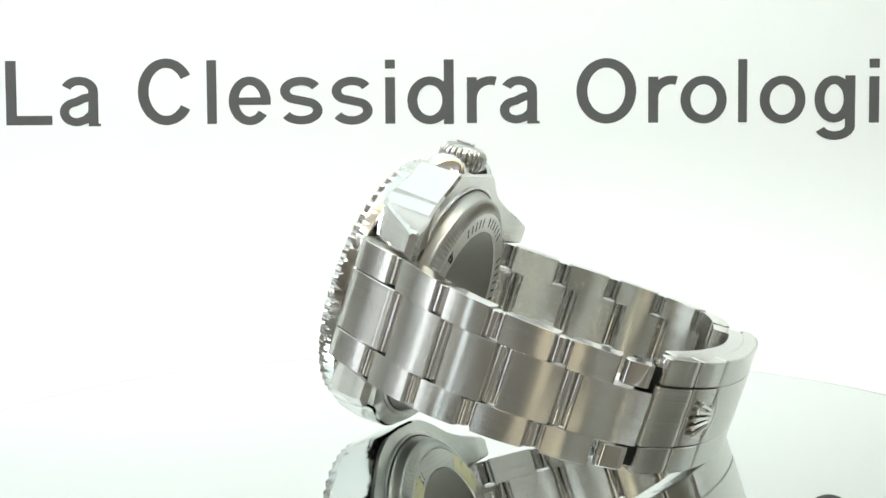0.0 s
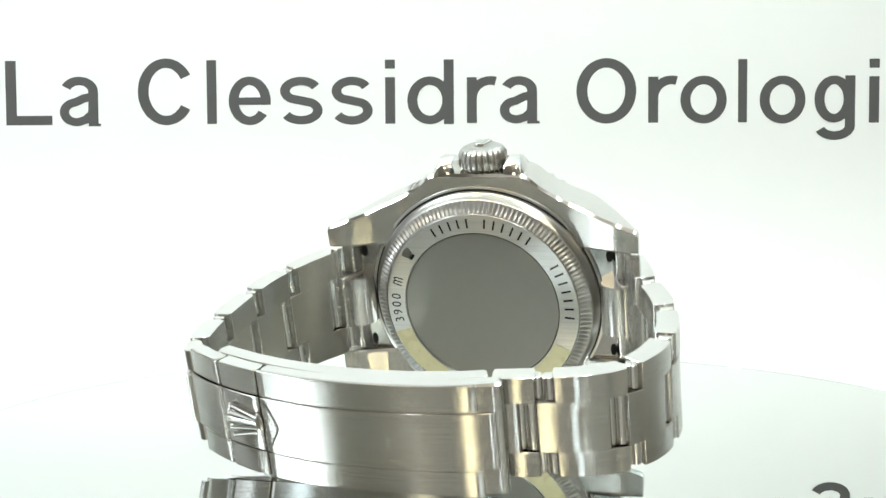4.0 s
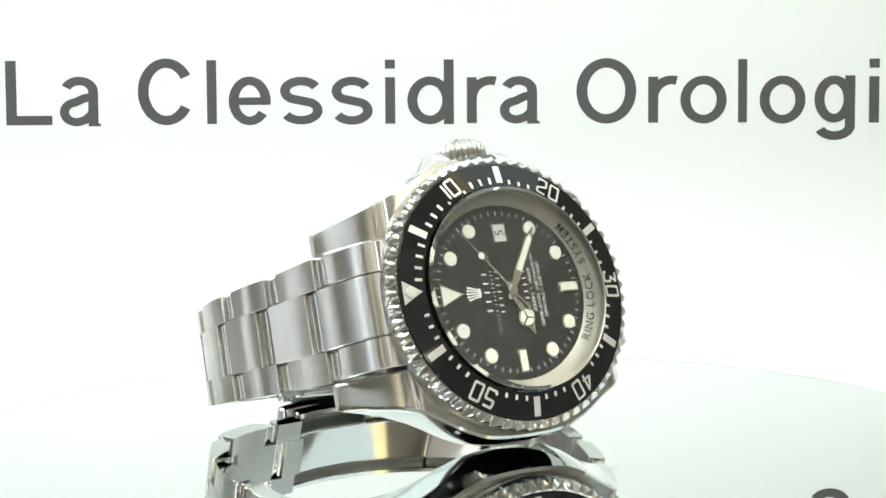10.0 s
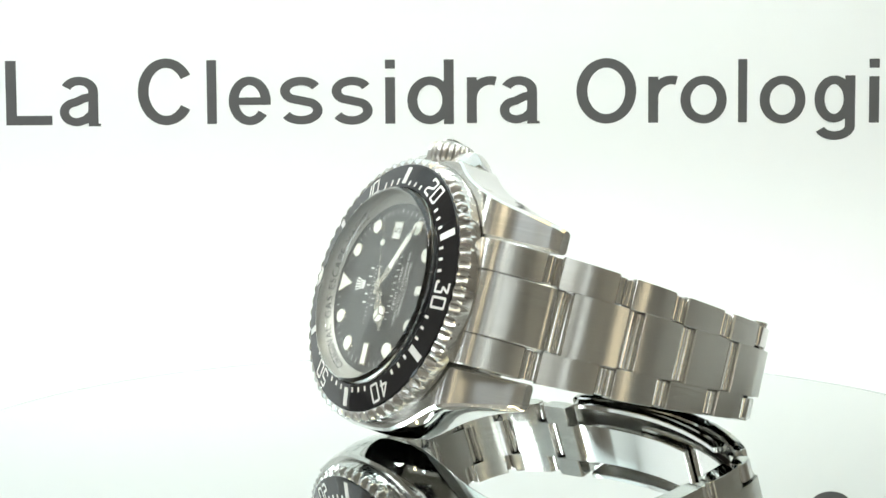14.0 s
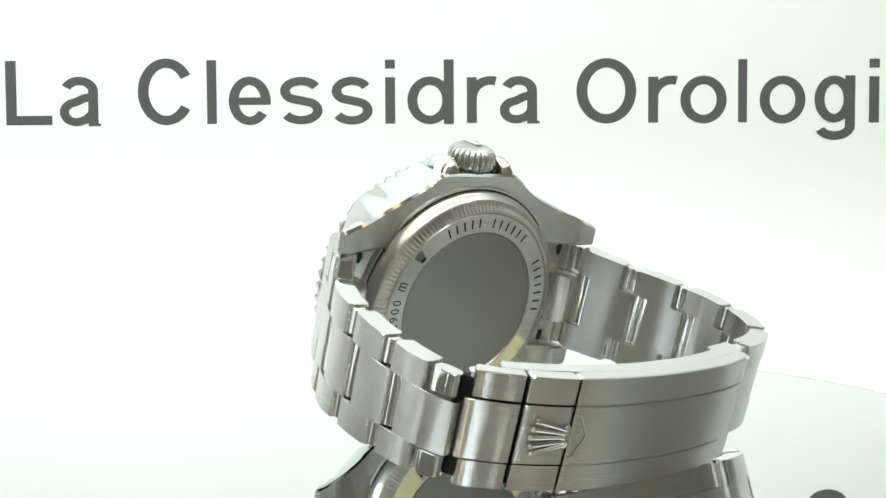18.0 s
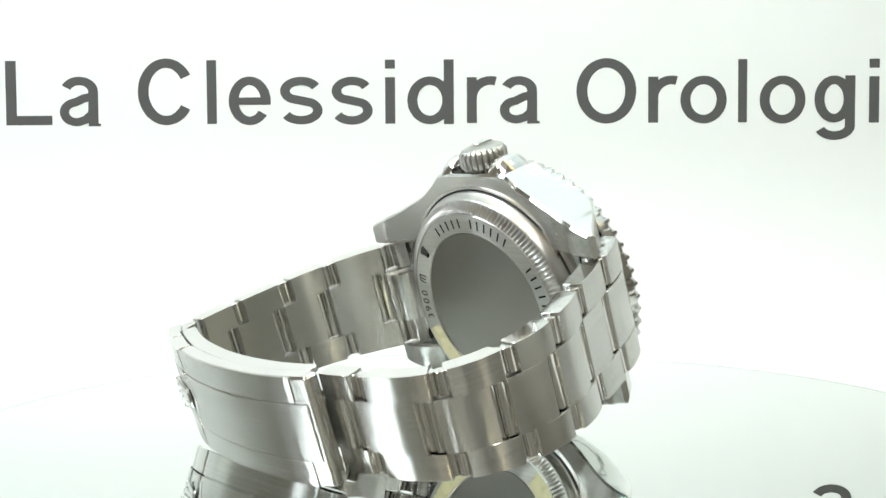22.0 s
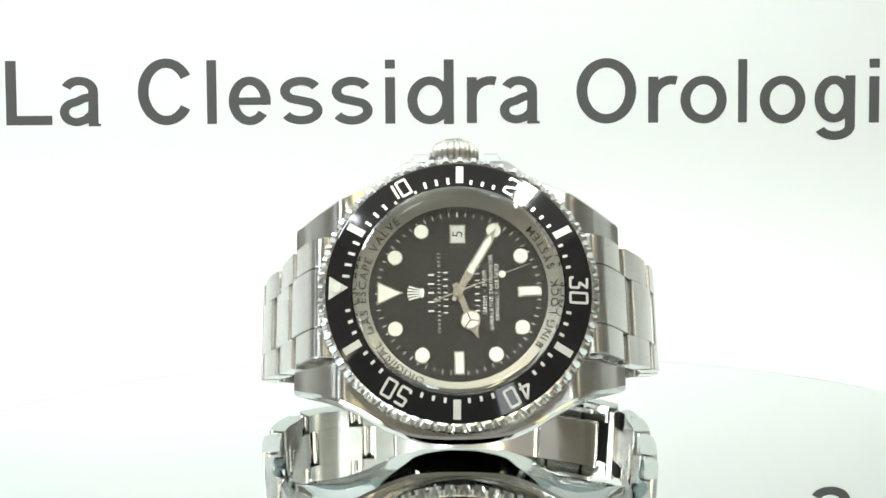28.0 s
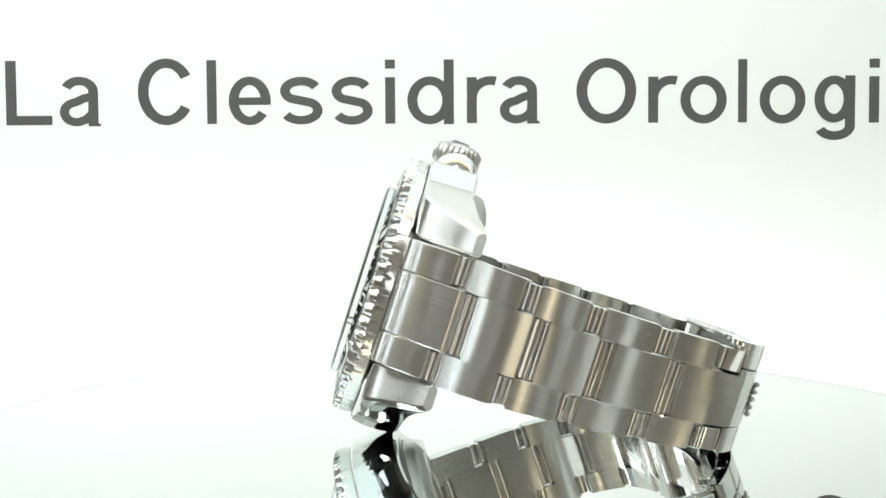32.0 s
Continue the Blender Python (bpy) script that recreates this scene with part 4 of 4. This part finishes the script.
def dial(watch):
    bm = bmesh.new()
    lathe(bm, [(19.4, RING_TOP - 0.3), (19.3, RING_TOP), (17.2, RING_TOP), (14.75, DIAL_Z - 0.05), (14.7, DIAL_Z - 0.6), (17.4, DIAL_Z - 0.6)], 160)
    ring = part("inner_ring", bm, INNER_RING, watch, "satin steel inner ring with black lettering", m=REST, across=(0, 0, 1))
    sl = (RING_TOP - DIAL_Z) / 2.45
    for text, mid, inward in (("ORIGINAL", 310, False), ("GAS", 342, False), ("ESCAPE", 8, False), ("VALVE", 39, False),
                              ("RING", 207, True), ("LOCK", 183.5, True), ("SYSTEM", 152, True)):
        for k in range(len(text)):
            bm = bmesh.new()
            arc_text(bm, text, 1.42, 15.98, mid, (DIAL_Z + RING_TOP) / 2, inward=inward, bold=0.012, gap=0.22, slope=sl, only=k)
            for v in bm.verts:
                v.co -= Vector((v.co.x, v.co.y, 0)).normalized() * 0.06
            part("engraved_letter", bm, ENGRAVE_SHADE, ring)
    z = DIAL_Z
    bm = bmesh.new()
    disc(bm, 15.1, z - 0.5, z, 96, 0.02)
    face = part("dial", bm, DIAL, watch, "matt black dial", m=REST)
    for h in range(12):
        if h in (0, 3, 6, 9):
            continue
        bm = bmesh.new()
        disc(bm, 1.42, z - 0.1, z + 0.42, 32, 0.12, round_at(5 * h, 12.7))
        rim = part("hour_marker", bm, GOLD, face, "round hour marker with a metal rim")
        bm = bmesh.new()
        disc(bm, 1.22, z + 0.3, z + 0.46, 32, 0.04, round_at(5 * h, 12.7))
        part("lume", bm, LUME, rim, "pale lume fill")
    for h in (6, 9):
        bm = bmesh.new()
        box(bm, -0.92, 0.92, -2.05, 2.05, z - 0.1, z + 0.42, 0.1, round_at(5 * h, 12.4))
        rim = part("hour_marker", bm, GOLD, face, "bar hour marker with a metal rim")
        bm = bmesh.new()
        box(bm, -0.68, 0.68, -1.8, 1.8, z + 0.3, z + 0.46, 0.03, round_at(5 * h, 12.4))
        part("lume", bm, LUME, rim, "pale lume fill")
    bm = bmesh.new()
    prism(bm, [(0, -2.5), (2.15, 2.15), (-2.15, 2.15)], z - 0.1, z + 0.42, round_at(0, 12.0))
    rim = part("hour_marker", bm, GOLD, face, "triangle marker at twelve with a metal rim")
    bm = bmesh.new()
    prism(bm, [(0, -1.95), (1.75, 1.9), (-1.75, 1.9)], z + 0.3, z + 0.46, round_at(0, 12.0))
    part("lume", bm, LUME, rim, "pale lume fill")
    for minute in range(60):
        bm = bmesh.new()
        big = minute % 5 == 0
        box(bm, -0.06 if not big else -0.11, 0.06 if not big else 0.11, -0.4, 0.4, z, z + 0.03, 0.0, round_at(minute, 14.1))
        part("minute_tick", bm, PRINT, face)
    # date opening
    bm = bmesh.new()
    box(bm, 9.0, 12.0, -1.15, 1.15, z, z + 0.05)
    date = part("date_window", bm, DATE, face, "white date window")
    bm = bmesh.new()
    add_glyph(bm, "5", 1.05, 1.75, Matrix.Translation((10.5, 0, z + 0.06)), 0.0)
    part("date_digit", bm, ENGRAVE_SHADE, date, "black date numeral")
    bm = bmesh.new()
    for x0, x1, y0, y1 in ((8.8, 12.2, 1.15, 1.4), (8.8, 12.2, -1.4, -1.15), (8.8, 9.0, -1.15, 1.15), (12.0, 12.2, -1.15, 1.15)):
        box(bm, x0, x1, y0, y1, z, z + 0.12)
    part("date_frame", bm, GOLD, date, "thin metal date frame")
    # printed lines; trade words are plain strokes
    lines = [("XXXXX", 4.75, 1.35, True), ("XXXXXX XXXXXXXXX XXXX", 3.35, 0.62, True), ("XXXXXXX", 2.2, 1.0, True),
             ("XXX-XXXXXXX", -3.3, 1.0, True), ("12800ft = 3900m", -4.55, 0.72, False), ("SUPERLATIVE CHRONOMETER", -5.7, 0.66, False), ("OFFICIALLY CERTIFIED", -6.7, 0.66, False)]
    for text, y, h, bars in lines:
        bm = bmesh.new()
        line_text(bm, text, h, Matrix.Translation((0, y, z + 0.02)), 0.0, 0.22 if not bars else 0.26, 0.92, bars)
        part("printed_line", bm, PRINT, face, "white printed marks" if bars else "white printed words")
    part("dial_emblem", fan_mark(Matrix.Translation((0, 7.3, z - 0.02)) @ Matrix.Diagonal((1, 1, 0.4, 1)), 2.2), PRINT, face, "small pale fan-shaped emblem")
    # pointers
    m = Matrix.Rotation(radians(-248), 4, "Z")
    bm = bmesh.new()
    zz = z + 0.50
    prism(bm, [(-0.55, -1.6), (0.55, -1.6), (0.55, 4.2), (-0.55, 4.2)], zz, zz + 0.16, m)
    disc(bm, 1.75, zz, zz + 0.18, 32, 0.05, m @ Matrix.Translation((0, 5.4, 0)))
    prism(bm, [(-0.75, 6.8), (0.75, 6.8), (0, 9.1)], zz, zz + 0.16, m)
    hand = part("hour_hand", bm, GOLD, watch, "polished hour hand with a lume disc", m=REST)
    bm = bmesh.new()
    disc(bm, 1.42, zz + 0.15, zz + 0.22, 32, 0.02, m @ Matrix.Translation((0, 5.4, 0)))
    part("lume", bm, LUME, hand, "pale lume disc")
    bm = bmesh.new()
    for k in range(3):
        box(bm, -0.13, 0.13, 0, 1.45, zz + 0.2, zz + 0.27, 0.0, m @ Matrix.Translation((0, 5.4, 0)) @ Matrix.Rotation(radians(60 + 120 * k), 4, "Z"))
    part("spokes", bm, GOLD, hand, "three thin spokes")
    m = Matrix.Rotation(radians(-121), 4, "Z")
    bm = bmesh.new()
    zz = z + 0.70
    prism(bm, [(-0.35, -1.8), (0.35, -1.8), (0.8, 3.6), (0.8, 10.6), (0, 13.2), (-0.8, 10.6), (-0.8, 3.6)], zz, zz + 0.16, m)
    hand = part("minute_hand", bm, GOLD, watch, "polished sword-shaped minute hand", m=REST)
    bm = bmesh.new()
    prism(bm, [(-0.5, 3.9), (0.5, 3.9), (0.5, 10.4), (0, 11.6), (-0.5, 10.4)], zz + 0.15, zz + 0.2, m)
    part("lume", bm, LUME, hand, "pale lume stripe")
    bm = bmesh.new()
    zz = z + 0.90
    prism(bm, [(-0.16, -4.0), (0.16, -4.0), (0.07, 13.6), (-0.07, 13.6)], zz, zz + 0.12)
    disc(bm, 0.45, zz, zz + 0.12, 16, 0.02, Matrix.Translation((0, -4.2, 0)))
    disc(bm, 0.95, zz - 0.05, zz + 0.28, 24, 0.1)
    second = part("second_hand", bm, GOLD, watch, "thin second hand with a lume dot", m=REST)
    bm = bmesh.new()
    disc(bm, 0.62, zz - 0.02, zz + 0.2, 20, 0.04, Matrix.Translation((0, 8.2, 0)))
    part("lume_dot", bm, LUME, second, "round lume dot")
    return second


DIAL_PARTS = ("hour_marker", "lume", "minute_tick", "date_window", "date_digit", "date_frame", "printed_line", "dial_emblem", "hour_hand", "minute_hand", "second_hand", "spokes", "lume_dot")


def wrist_watch():
    watch = tagged(new("wrist_watch"), "steel dive watch with black dial standing sideways on a mirror", "watch")
    case(watch)
    case_back(watch)
    bezel(watch)
    second = dial(watch)
    # the dial seat is a little smaller than the ring's foot
    for ob in watch.children_recursive:
        if ob.name.split(".")[0] in DIAL_PARTS and (ob.parent in (watch, second) or ob.parent.name.startswith(("dial", "hour", "minute_hand", "date"))):
            ob.data.transform(Matrix.Diagonal((0.95, 0.95, 1, 1)))
    bracelet(watch)
    clasp(watch)
    return watch, second


WARP = (0.00055, -0.00232, 3.8e-05, 2.0e-05)
setting()
sign_board()
table = turntable()
watch, second = wrist_watch()


def motions():
    turn = [(k * 0.5, Matrix.Rotation(-2 * math.pi * (k * 0.5 - 12.0) / PERIOD, 4, "Z")) for k in range(65)]
    walk(watch, turn)
    walk(table, turn)
    walk(second, [(float(k), REST @ Matrix.Rotation(-radians(6 * (k - 1.5)), 4, "Z")) for k in range(33)])


motions()
